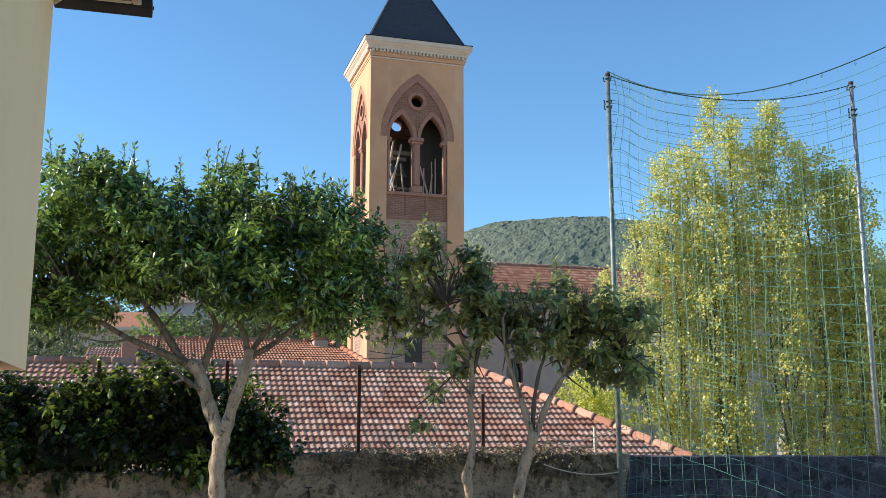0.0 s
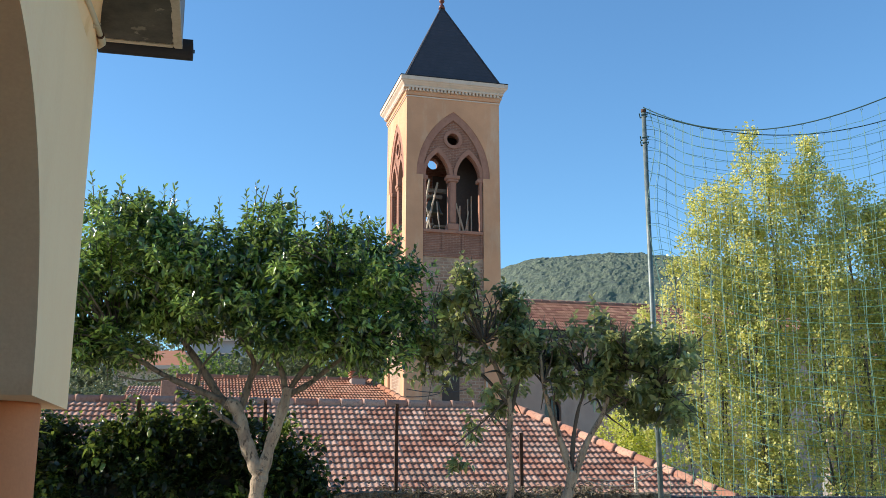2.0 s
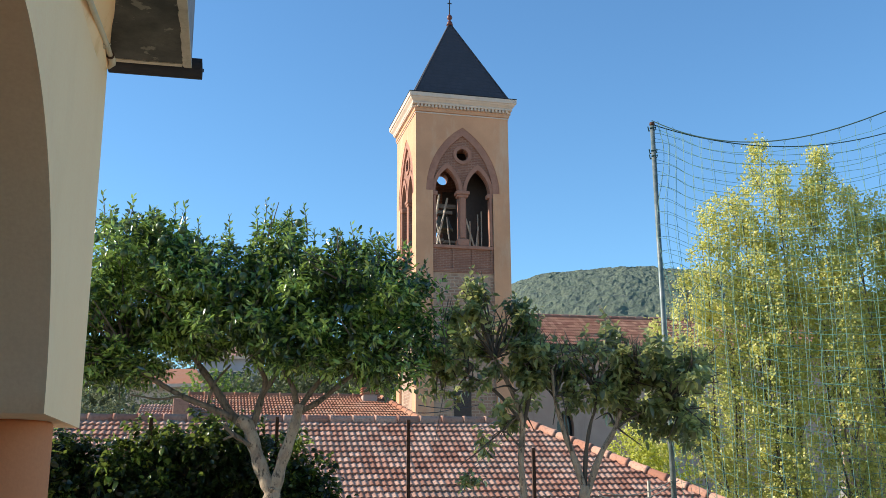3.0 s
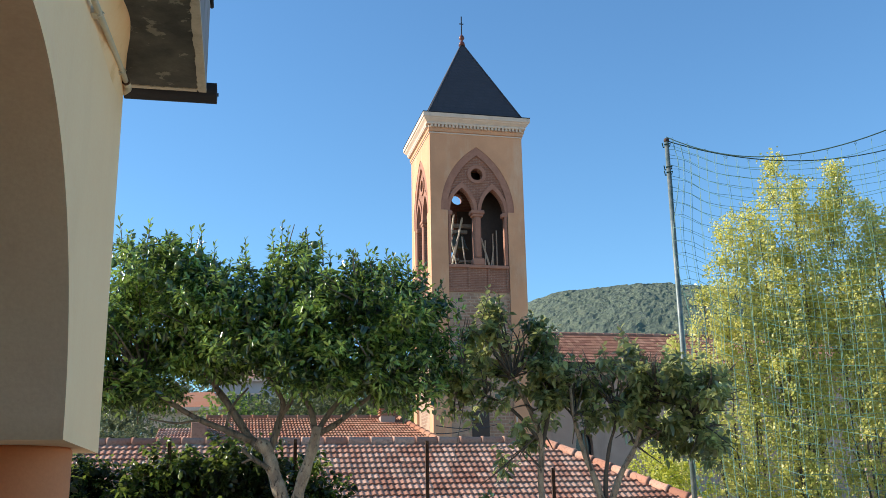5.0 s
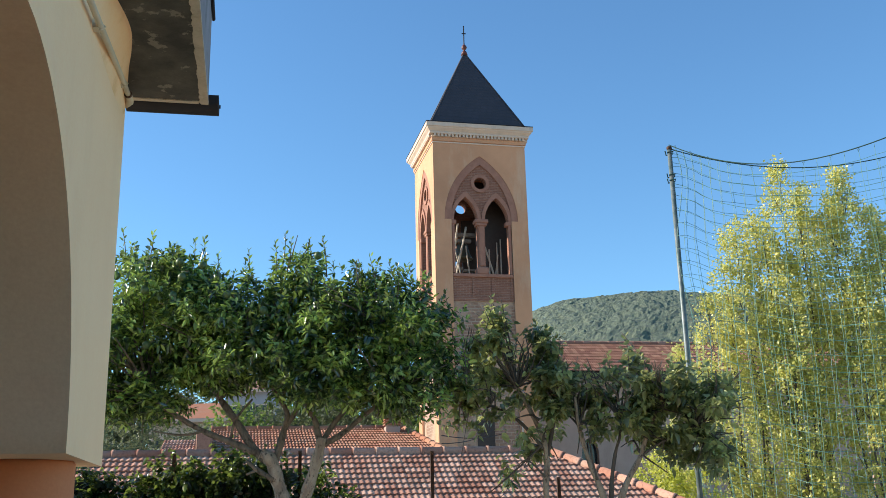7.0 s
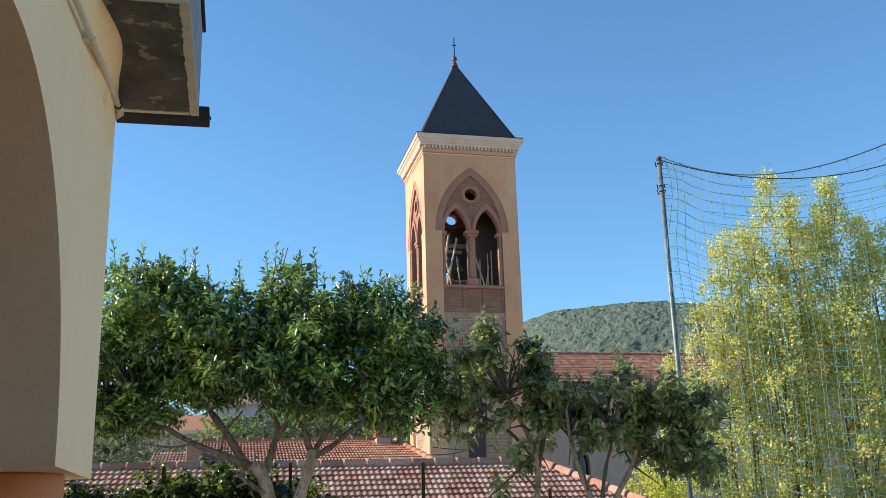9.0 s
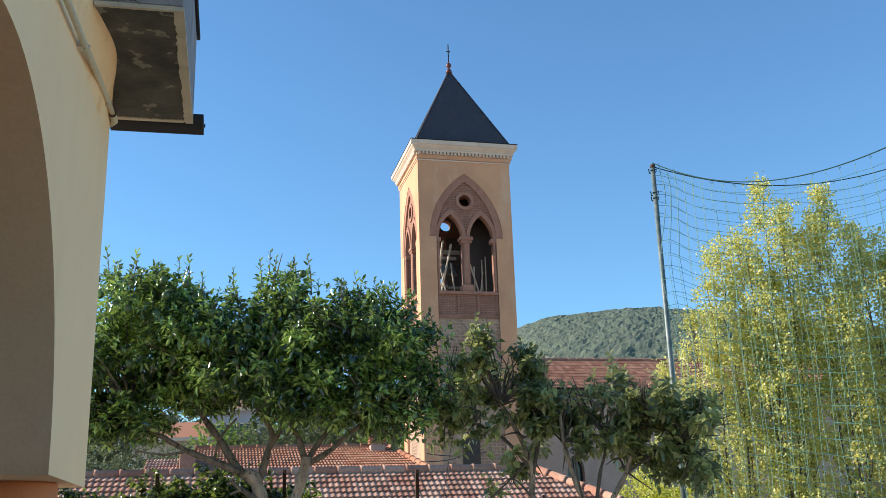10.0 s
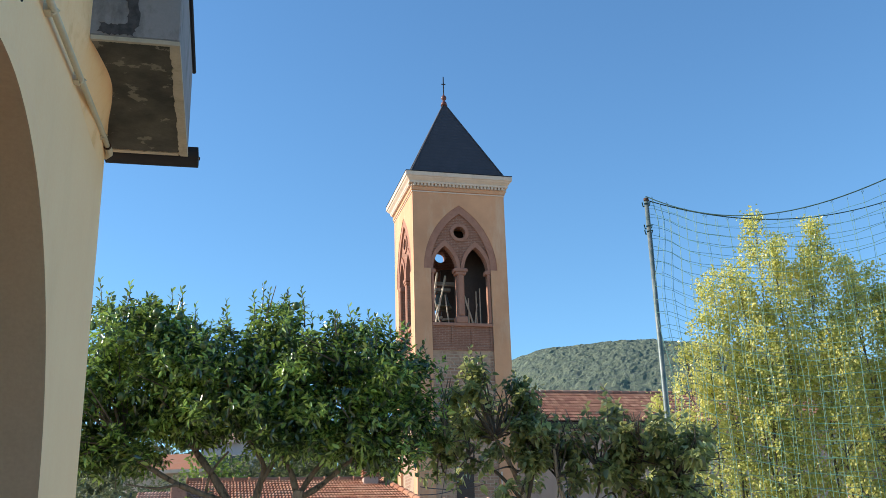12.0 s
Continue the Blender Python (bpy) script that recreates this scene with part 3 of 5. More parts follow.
def wall_niche():
    me = plate([(1.30 + 0.25 * math.cos(k), 0.98 + 0.25 * math.sin(k)) for k in [math.pi * i / 24 for i in range(25)]] + [(1.05, 0.3), (1.55, 0.3)], [], 0.05)
    me.transform(Matrix.Translation((0.0, 9.44, -0.08)))
    t = thing("wall_tap", (1.30, 9.45, 1.0), "old wall tap on a rounded plaster panel", "tap")
    part("panel", soften(me, 0.006), WALLMAT, t)
    b = Build()
    b.tube([(1.30, 9.46, 1.0), (1.30, 9.38, 1.0), (1.30, 9.36, 0.985), (1.30, 9.355, 0.95)], [0.011, 0.011, 0.012, 0.012], 10)
    part("spout", b, DARKMETAL, t)
    part("handle", Build().tube([(1.265, 9.40, 1.04), (1.335, 9.40, 1.04)], 0.006, 8).tube([(1.30, 9.40, 1.0), (1.30, 9.40, 1.04)], 0.006, 8), DARKMETAL, t)


wall_niche()


def fence_post(a, top, wall_top, lean=0.0):
    p = thing("iron_fence_post", (a, 9.62, wall_top - 0.05), "thin rusted iron angle post set in the wall top", "fence post", "posts on the yard wall")
    b = Build()
    b.box(a - 0.016, a + 0.016, 9.612, 9.618, wall_top - 0.05, top)
    b.box(a - 0.016, a - 0.010, 9.612, 9.645, wall_top - 0.05, top)
    me = b.mesh("angle_bar")
    part("angle_bar", me, RUST, p)
    part("wire_eye", Build().tube([(a, 9.60, top - 0.03), (a + 0.012, 9.59, top - 0.02), (a, 9.585, top - 0.01), (a - 0.012, 9.59, top - 0.02)], 0.003, 6), RUST, p)


for a, top in ((-0.63, 2.20), (0.53, 2.22), (1.81, 2.20), (3.09, 1.93)):
    fence_post(a, top, 1.19 if a < 1.2 else 1.33)


def white_stake():
    p = thing("pale_stake", (4.3, 9.62, 1.28), "thin pale stake standing on the wall top", "stake")
    part("stick", soften(Build().box(4.305, 4.333, 9.61, 9.64, 1.28, 1.60).mesh("stick"), 0.004), ROPEMAT, p)
    r = thing("slack_rope", (3.9, 9.4, 1.2), "slack pale rope tied between tree and pole", "rope")
    pts = [(3.62 + 0.9 * i / 16, 9.30 + 0.04 * i / 16, 1.235 - 0.11 * (1 - (1 - i / 8) ** 2) * 0.6 - 0.07 * i / 16) for i in range(17)]
    part("cord", Build().tube(pts, 0.006, 6), ROPEMAT, r)
    r = thing("slack_rope", (4.0, 9.4, 1.5), "slack pale rope tied between tree and pole", "rope")
    for dz in (0.0, 0.035):
        pts = [(3.64 + 0.88 * i / 16, 9.30 + 0.04 * i / 16, 1.50 - dz + 0.14 * (i / 16) ** 2 - 0.06 * math.sin(math.pi * i / 16) * (1 + dz * 10)) for i in range(17)]
        part("cord", Build().tube(pts, 0.005, 6), ROPEMAT, r)


white_stake()


# ---- ball-stop net ----
P1, P2, P3 = (1.80, 10.2), (4.55, 10.42), (4.72, 8.02)


def net_pole(p, top, material, label):
    t = thing("net_pole", (p[0], p[1], 0), label, "net pole", "poles of the ball net", grid=False)
    b = Build().tube([(p[0], p[1], 0), (p[0], p[1], 2.9), (p[0], p[1], top)], [0.028, 0.028, 0.024], 16)
    part("tube", smooth(b.mesh("tube")), material, t)
    part("sleeve", Build().tube([(p[0], p[1], 2.88), (p[0], p[1], 2.98)], 0.032, 16), material, t)
    part("cap", smooth(Build().lathe((p[0], p[1], top - 0.02), [(0.027, 0), (0.030, 0.015), (0.027, 0.035), (0.01, 0.04)], 16).mesh("cap")), RUST, t)
    for z in (top - 0.06, top - 0.32, top - 0.38):
        part("tie", Build().tube([(p[0] - 0.033, p[1] - 0.033, z), (p[0] + 0.033, p[1] - 0.035, z + 0.01), (p[0] + 0.035, p[1] + 0.03, z), (p[0] - 0.035, p[1] + 0.03, z - 0.01), (p[0] - 0.05, p[1] - 0.02, z + 0.02)], 0.007, 6), DARKROPE, t)
    return t


net_pole(P1, 5.395, GREENPOLE, "tall steel net pole with worn green paint")
net_pole(P2, 5.375, GALV, "tall bare galvanised steel net pole")
net_pole(P3, 5.58, GALV, "tall bare galvanised steel net pole")


def hung_net(pa, pb, top_line, low_a, low_b, belly, cell, label, seed):
    """A hanging net between two poles: its rows fan out below the slack top rope and hang a little longer towards the foot."""
    t = thing("ball_net", (pa[0], pa[1], min(low_a, low_b)), label, "net", "ball nets", grid=False)
    rg = random.Random(seed)
    L = math.hypot(pb[0] - pa[0], pb[1] - pa[1])
    nx = (-(pb[1] - pa[1]) / L, (pb[0] - pa[0]) / L)
    nu, nv = int(L / cell), int((top_line(0.5) - 0.5 * (low_a + low_b)) / cell / 1.12)
    slack = [rg.uniform(0.6, 1.4) for i in range(nu + 1)]
    pts = {}
    for i in range(nu + 1):
        s = (i / nu) ** 1.25
        low = low_a + (low_b - low_a) * s ** 0.7
        for j in range(nv + 1):
            w = (j / nv) ** 1.12
            fold = 0.035 * slack[i] * math.sin(i * 1.35 + seed) * min(1, 4 * w)
            off = belly * math.sin(math.pi * s) * math.sin(math.pi * (0.12 + 0.8 * w)) + fold
            crease = 0.045 * math.exp(-((s - 0.06) / 0.045) ** 2) * min(1, 6 * w)
            du = 0.012 * math.sin(j * 0.45 + i * 0.6) + 0.06 * math.exp(-s * 14) * math.sin(j * 0.5) * (1 if 0 < i else 0) + rg.uniform(-0.005, 0.005)
            z = top_line(s) + (low - top_line(s)) * w + crease + 0.012 * math.sin(i * 0.55 + j * 0.3) + rg.uniform(-0.006, 0.006)
            pts[i, j] = (pa[0] + (pb[0] - pa[0]) * s + nx[0] * off + du, pa[1] + (pb[1] - pa[1]) * s + nx[1] * off, z)
    b = Build()
    for i in range(nu + 1):
        b.tube([pts[i, j] for j in range(nv + 1)], 0.0021, 4, False)
    for j in range(1, nv + 1):
        b.tube([pts[i, j] for i in range(nu + 1)], 0.0023, 4, False)
    part("netting", b, NETMAT, t, "green knotted square cords")
    rope = [(pa[0] + (pb[0] - pa[0]) * k / 30, pa[1] + (pb[1] - pa[1]) * k / 30, top_line(k / 30) + 0.004) for k in range(31)]
    b = Build().tube(rope, 0.0058, 6)
    for i in range(1, nu, 2):
        x, y, z = pts[i, 0]
        b.tube([(x - 0.012, y, z - 0.012), (x + 0.004, y - 0.010, z + 0.012), (x + 0.014, y, z - 0.010)], 0.002, 5)
    part("top_rope", b, DARKROPE, t, "thicker dark green top rope with small knots")


hung_net(P1, P2, lambda s: 5.385 - 0.035 * s - 0.93 * s * (1 - s), 0.75, 0.75, 0.10, 0.122, "sagging green ball net between two poles", 1)
hung_net(P1, P3, lambda s: 5.429 -2.594 * s +3.222 * s ** 2 -0.389 * s ** 3 -0.399 * s ** 4, 1.7, 0.45, 0.10, 0.128, "sagging green ball net between two poles", 2)


# ---- tiled roofs ----
def tile_mesh(w, length, h, lift, samples=9):
    """One interlocking clay tile with two rolls; origin at its lower edge, y up the slope."""
    v = []
    prof = [(w * (i / (samples - 1) - 0.5), h * (0.5 - 0.5 * math.cos(4 * math.pi * i / (samples - 1)))) for i in range(samples)]
    v += [(x, length, z) for x, z in prof]
    v += [(x, 0.0, z + lift) for x, z in prof]
    v += [(x, 0.004, z + lift - max(0.03, lift)) for x, z in prof]
    n = samples
    f = [(i, n + i, n + i + 1, i + 1) for i in range(n - 1)] + [(n + i, 2 * n + i, 2 * n + i + 1, n + i + 1) for i in range(n - 1)]
    return Build().add(v, f).mesh("tile")


def tile_field(parent, a_left, a_right, b_low, z_low, b_top, z_top, pitch, w, material, singles=0, samples=9, h=0.026, lift=0.03):
    """Rows of tiles on a slope; a_left and a_right give the row's ends at a place b. The lowest rows may be objects of their own."""
    run, rise = b_top - b_low, z_top - z_low
    slope = math.atan2(rise, run)
    length = math.hypot(run, rise)
    rows = int(length / pitch)
    base = tile_mesh(w, pitch + 0.04, h, lift, samples)
    base.materials.append(material)
    root = BASE[parent.name]
    rest = Build()
    tv, tf = [tuple(x.co) for x in base.vertices], [tuple(q.vertices) for q in base.polygons]
    made = 0
    for r in range(rows + 1):
        d = r * pitch
        b, z = b_low + run * d / length, z_low + rise * d / length
        x = a_left(b)
        while x < a_right(b):
            m = Matrix.Translation((x + rng.uniform(-0.004, 0.004), b, z + rng.uniform(0, 0.006))) @ pose(0, 0, 0, math.degrees(slope) + rng.uniform(-0.8, 0.8), rng.uniform(-0.8, 0.8), rng.uniform(-0.8, 0.8))
            if made < singles and x > -1.0:
                ob = new("tile", base)
                ob.matrix_basis = Matrix.Translation(-root) @ m
                ob.parent = parent
                made += 1
            else:
                rest.add([m @ Vector(p) for p in tv], tf)
            x += w
    ob = part("tiles", rest, material, parent)
    tagged(ob, kind="stuff")
    return ob


def cap_line(parent, p0, p1, material, step=0.40, radius=0.095):
    """Half-round cap tiles along a ridge or hip."""
    p0, p1 = Vector(p0), Vector(p1)
    n = max(1, int((p1 - p0).length / step))
    for i in range(n):
        a, c = p0.lerp(p1, i / n), p0.lerp(p1, (i + 1.08) / n)
        b = Build().tube([a, a.lerp(c, 0.12), a.lerp(c, 0.13), c], [radius * 1.12, radius * 1.12, radius, radius * 0.94], 12)
        part("ridge_cap", smooth(b.mesh("ridge_cap")), material, parent)


def long_shed():
    t = thing("tiled_shed", (2.0, 15.0, 0), "long low shed with a weathered clay tile hip roof", "building")
    right = lambda b: 5.43 + (17.5 - b) * 0.975
    b0, z0, b1, z1 = 14.1, 0.794, 17.5, 2.64
    deck = Build()
    deck.add([(-5.5, b0, z0 - 0.03), (right(b0), b0, z0 - 0.03), (right(b1), b1, z1 - 0.03), (-5.5, b1, z1 - 0.03),
              (-5.5, 20.9, z0 - 0.03), (right(b0), 20.9, z0 - 0.03)], [(0, 1, 2, 3), (3, 2, 5, 4), (1, 5, 2)])
    part("roof_deck", deck, RUST, t, "dark boards under the tiles")
    w = Build()
    w.box(-5.4, 8.4, 14.3, 14.55, 0, 0.75).box(-5.4, 8.4, 20.5, 20.75, 0, 0.75).box(-5.4, -5.15, 14.55, 20.5, 0, 0.75).box(8.15, 8.4, 14.55, 20.5, 0, 0.75)
    part("wall", w, MAUVE, t)
    tile_field(t, lambda b: -5.4, right, b0, z0, b1 - 0.05, z1 - 0.016, 0.192, 0.205, CLAY, 300, 13, 0.015, 0.034)
    cap_line(t, (-5.4, b1, z1 + 0.035), (5.5, b1, z1 + 0.035), CLAY, 0.40, 0.085)
    cap_line(t, (right(b0), b0, z0 + 0.03), (right(b1) - 0.02, b1 - 0.03, z1 + 0.03), CLAY, 0.36, 0.085)


LATER = [long_shed]


def house_two():
    t = thing("tiled_house", (2.0, 27.0, 0), "low house with an orange clay tile hip roof", "house", "houses of the town")
    w = Build().box(-0.9, 4.7, 25.2, 31.0, 0, 3.1)
    part("wall", w, OCHRE, t)
    right = lambda b: 4.5 - (b - 25) * 0.0 + (28 - b) * 0.12
    deck = Build().add([(-1.2, 24.8, 3.1), (5.0, 24.8, 3.1), (4.5, 28, 3.93), (-0.9, 28, 3.93), (-1.2, 31.2, 3.1), (5.2, 31.2, 3.1)], [(0, 1, 2, 3), (3, 2, 5, 4), (1, 5, 2), (0, 3, 4)])
    part("roof_deck", deck, RUST, t)
    tile_field(t, lambda b: -0.75, right, 24.8, 3.13, 27.95, 3.95, 0.34, 0.17, CLAY_FAR, 0, 9)
    cap_line(t, (-0.9, 28, 3.98), (4.45, 28, 3.98), CLAY_FAR, 0.4, 0.09)
    cap_line(t, (right(24.8) + 0.05, 24.8, 3.17), (4.47, 28, 3.97), CLAY_FAR, 0.4, 0.09)
    part("gable_wall", soften(Build().box(-1.15, -0.8, 24.75, 28.2, 2.9, 3.62).mesh("gable_wall"), 0.02), CLAY_OLD, t)
    c = part("chimney", soften(Build().box(3.84, 4.24, 27.3, 27.7, 3.6, 3.98).mesh("chimney"), 0.01), MAUVE, t)
    for z in (4.02, 4.09, 4.16):
        part("vent_slab", Build().box(3.81, 4.27, 27.27, 27.73, z, z + 0.03), CLAY_FAR, c)
    part("cowl", soften(Build().box(3.88, 4.20, 27.34, 27.66, 3.98, 4.19).mesh("cowl"), 0.01), MAUVE, c)
    a = thing("tiled_annex", (-2.0, 26.0, 0), "small annex with an old mauve tile roof", "house", "houses of the town")
    part("wall", Build().box(-2.0, -1.2, 26.0, 28.5, 0, 3.25), PALEWALL, a)
    tile_field(a, lambda b: -2.0, lambda b: -1.2, 25.7, 3.2, 27.2, 3.6, 0.34, 0.17, CLAY, 0, 9)


LATER.append(house_two)


# ---- church ----
def church():
    t = thing("church_nave", (18, 46, 0), "church nave with mauve plaster walls and old tile roof", "church")
    me = plate([(12.3, 0), (30.0, 0), (30.0, 8.0), (12.3, 8.0)],
               [[(x + 0.42 * math.cos(k), 4.1 + 0.75 * math.sin(k)) for k in [math.pi * i / 16 for i in range(17)]] + [(x - 0.42, 2.2), (x + 0.42, 2.2)] for x in (15.9, 19.6, 23.3, 27.0)], 0.5)
    me.transform(Matrix.Translation((0, 44.5, 0)))
    part("wall", me, MAUVE, t)
    for x in (15.9, 19.6, 23.3, 27.0):
        wdw = part("window", Build().box(x - 0.44, x + 0.44, 44.82, 44.86, 2.2, 4.9), GLASS, t, "dark leaded window")
        part("glazing_bar", Build().box(x - 0.02, x + 0.02, 44.78, 44.82, 2.2, 4.88), RUST, wdw)
    part("far_wall", Build().box(12.3, 30, 49.4, 49.9, 0, 8.0), MAUVE, t)
    part("gable_wall", Build().box(29.6, 30, 45.0, 49.4, 0, 8.0), MAUVE, t)
    part("gable_wall", Build().box(12.3, 12.7, 45.0, 49.4, 0, 8.0), MAUVE, t)
    deck = Build().add([(12.2, 43.9, 7.88), (30.3, 43.9, 7.88), (30.3, 47, 9.72), (12.2, 47, 9.72), (12.2, 50.2, 7.88), (30.3, 50.2, 7.88)], [(0, 1, 2, 3), (3, 2, 5, 4), (0, 3, 4), (1, 5, 2)])
    part("roof_deck", deck, RUST, t)
    tile_field(t, lambda b: 12.2, lambda b: 30.3, 43.85, 7.90, 46.95, 9.74, 0.36, 0.22, CLAY_OLD, 0, 7, 0.045)
    cap_line(t, (12.2, 47, 9.80), (30.3, 47, 9.80), CLAY_OLD, 0.45, 0.10)
    # dark strip drawn in place of the shadow under the nave eave
    part("eave_band", Build().box(12.2, 30.3, 43.86, 43.95, 7.55, 7.86), DARKFILL, t, "dark band standing for the eave's shadow")
    part("cornice", soften(Build().box(12.3, 30, 44.1, 44.5, 7.3, 7.7).mesh("cornice"), 0.03), MAUVE, t)
    f = thing("far_house", (37, 45, 0), "far house with dark wall and old tile roof", "house", "houses of the town")
    part("wall", Build().box(33.5, 44, 43.6, 49, 0, 6.3), MAUVE, f)
    part("roof_deck", Build().add([(33.2, 42.9, 6.2), (44.4, 42.9, 6.2), (44.4, 46, 8.08), (33.2, 46, 8.08), (33.2, 49.2, 6.2), (44.4, 49.2, 6.2)], [(0, 1, 2, 3), (3, 2, 5, 4), (0, 3, 4), (1, 5, 2)]), RUST, f)
    tile_field(f, lambda b: 33.2, lambda b: 44.4, 42.85, 6.22, 45.95, 8.1, 0.36, 0.22, CLAY_OLD, 0, 7, 0.045)


def cables():
    for p, q, s in (((5.0, 25.2, 3.55), (12.35, 44.2, 5.4), 0.25), ((5.0, 25.2, 3.35), (9.9, 39.2, 4.85), 0.15)):
        c = thing("overhead_cable", p, "thin dark cable slung between house and church", "cable", "overhead cables")
        part("wire", Build().tube([tuple(Vector(p).lerp(Vector(q), i / 14) - Vector((0, 0, s * 4 * (i / 14) * (1 - i / 14)))) for i in range(15)], 0.013, 5), DARKMETAL, c)


LATER += [church, cables]


# ---- bell tower ----
TA0, TA1, TB = 7.70, 11.88, 39.40
TC = (TA0 + TA1) / 2
TW = TA1 - TA0


def ogive(half, spring, apex, n=14, cx=0.0):
    """Points of a pointed arch from its right foot over the apex to its left foot."""
    rise = apex - spring
    r = (half * half + rise * rise) / (2 * half)
    a1 = math.asin(min(1, rise / r))
    right = [(cx + half - r + r * math.cos(a1 * i / n), spring + r * math.sin(a1 * i / n)) for i in range(n + 1)]
    return right + [(2 * cx - x, z) for x, z in right[-2::-1]]


def strip(outer, inner, depth):
    """A curved band between two open rows of points, in x and z, front at y = 0."""
    n = len(outer)
    v = [(x, y, z) for row in (outer, inner) for y in (0, depth) for x, z in row]
    f = []
    for i in range(n - 1):
        f += [(i, i + 1, 2 * n + i + 1, 2 * n + i), (i + 1, i, n + i, n + i + 1), (2 * n + i, 2 * n + i + 1, 3 * n + i + 1, 3 * n + i)]
    f += [(0, 2 * n, 3 * n, n), (n - 1, 2 * n - 1, 4 * n - 1, 3 * n - 1)]
    return Build().add(v, f)


def disc_ring(cx, cz, r0, r1, depth, n=28):
    o = [(cx + r1 * math.cos(k * math.tau / n), cz + r1 * math.sin(k * math.tau / n)) for k in range(n + 1)]
    i = [(cx + r0 * math.cos(k * math.tau / n), cz + r0 * math.sin(k * math.tau / n)) for k in range(n + 1)]
    return strip(o, i, depth)


def tower_face(t, turn):
    """One side of the tower, drawn facing -b about its own middle, then turned into place."""
    m = Matrix.Translation((TC, TB + TW / 2, 0)) @ pose(0, 0, 0, 0, 0, turn) @ Matrix.Translation((0, -TW / 2, 0))
    h = TW / 2

    def put(name, me, material, parent=t, label="", y=0.0, bev=0.0):
        if isinstance(me, Build):
            me = me.mesh(name)
        if bev:
            soften(me, bev)
        me.transform(m @ Matrix.Translation((0, y, 0)))
        return part(name, me, material, parent, label)

    bay, arch = 1.34, 1.64
    hole = [(bay, 3.0), (bay, 13.80)] + ogive(arch, 13.80, 16.74) + [(-bay, 13.80), (-bay, 3.0)]
    end = h if turn in (0, 180) else h - 0.16
    put("plaster_wall", plate([(-end, 0), (end, 0), (end, 17.35), (-end, 17.35)], [hole], 0.16), OCHRE)
    # pointed brick arch band
    put("arch_band", strip(ogive(arch - 0.004, 13.80, 16.736), ogive(arch - 0.30, 13.80, 16.36), 0.3), VOUSSOIR, y=0.02)
    # brick infill with the round window and the twin pointed lights
    lights = [ogive(0.54, 13.78, 14.86, 12, cx) + [(cx - 0.54, 11.42), (cx + 0.54, 11.42)] for cx in (-0.69, 0.69)]
    ring = [(0.0 + 0.27 * math.cos(k * math.tau / 24), 15.50 + 0.27 * math.sin(k * math.tau / 24)) for k in range(24)]
    body = [(bay - 0.004, 10.24), (bay - 0.004, 13.80)] + ogive(arch - 0.30, 13.80, 16.36) + [(-bay + 0.004, 13.80), (-bay + 0.004, 10.24)]
    put("brick_infill", plate(body, [ring] + lights, 0.36), BRICK, y=0.10)
    put("round_window_ring", disc_ring(0, 15.50, 0.27, 0.42, 0.12), VOUSSOIR, y=0.05, label="brick ring of the round window")
    for cx in (-0.69, 0.69):
        put("light_moulding", strip(ogive(0.685, 13.78, 15.10, 12, cx), ogive(0.535, 13.78, 14.85, 12, cx), 0.2), VOUSSOIR, y=0.045)
        s = 1 if cx > 0 else -1
        put("capital", Build().box(cx + s * 0.55 - 0.15, cx + s * 0.55 + 0.12, 0, 0.35, 13.60, 13.80), VOUSSOIR, y=0.03, bev=0.03)
        put("jamb_shaft", Build().tube([(cx + s * 0.57, 0.10, 11.45), (cx + s * 0.57, 0.10, 13.60)], 0.070, 12), VOUSSOIR)
    c = put("centre_column", Build().box(-0.135, 0.135, 0.0, 0.34, 11.75, 13.62), VOUSSOIR, y=0.06, bev=0.05)
    put("capital", Build().box(-0.30, 0.30, -0.05, 0.40, 13.70, 13.86).box(-0.24, 0.24, -0.02, 0.38, 13.58, 13.70), VOUSSOIR, c, y=0.05, bev=0.025)
    put("column_base", Build().box(-0.25, 0.25, -0.04, 0.40, 11.42, 11.72), VOUSSOIR, c, y=0.05, bev=0.03)
    # parapet with sunk panels
    put("sill", Build().box(-bay + 0.01, bay - 0.01, 0, 0.3, 11.28, 11.42), VOUSSOIR, y=0.0, bev=0.015)
    for x in (-bay + 0.07, -0.43, 0.43, bay - 0.07):
        put("panel_rib", Build().box(x - 0.055, x + 0.055, 0, 0.1, 10.42, 11.28), BRICK, y=0.055)
    put("panel_rib", Build().box(-bay + 0.01, bay - 0.01, 0, 0.1, 10.24, 10.42), BRICK, y=0.05)
    put("old_masonry", Build().box(-bay - 0.02, bay + 0.02, 0, 0.3, 2.9, 10.24), RUBBLE, y=0.10)
    # small dark plates paint the shade of putlog holes; nothing is cut
    for x, z in ((0.62, 9.95), (-0.85, 9.9), (0.2, 8.7), (-0.5, 7.6), (0.9, 7.2)):
        put("putlog_shade_plate", Build().box(x - 0.09, x + 0.09, 0, 0.02, z - 0.08, z + 0.08), DARKFILL, y=0.092)
    if turn == 0:
        # flat dark plate drawn for the doorway's dark opening
        put("doorway_plate", Build().box(-0.47, 0.27, 0, 0.03, 3.6, 5.25), DARKFILL, y=0.082, label="tall flat dark plate for the doorway")
        put("rain_pipe", Build().tube([(1.42, -0.04, 3.0), (1.42, -0.04, 5.2)], 0.04, 8), STONE)
    # cornice with dentils
    lap = 0.035 if turn in (0, 180) else -0.002
    put("string_course", Build().box(-h - lap, h + lap, -0.035, 0.05, 17.27, 17.33), STONE, bev=0.01)
    n = 26
    w = 2 * h / n
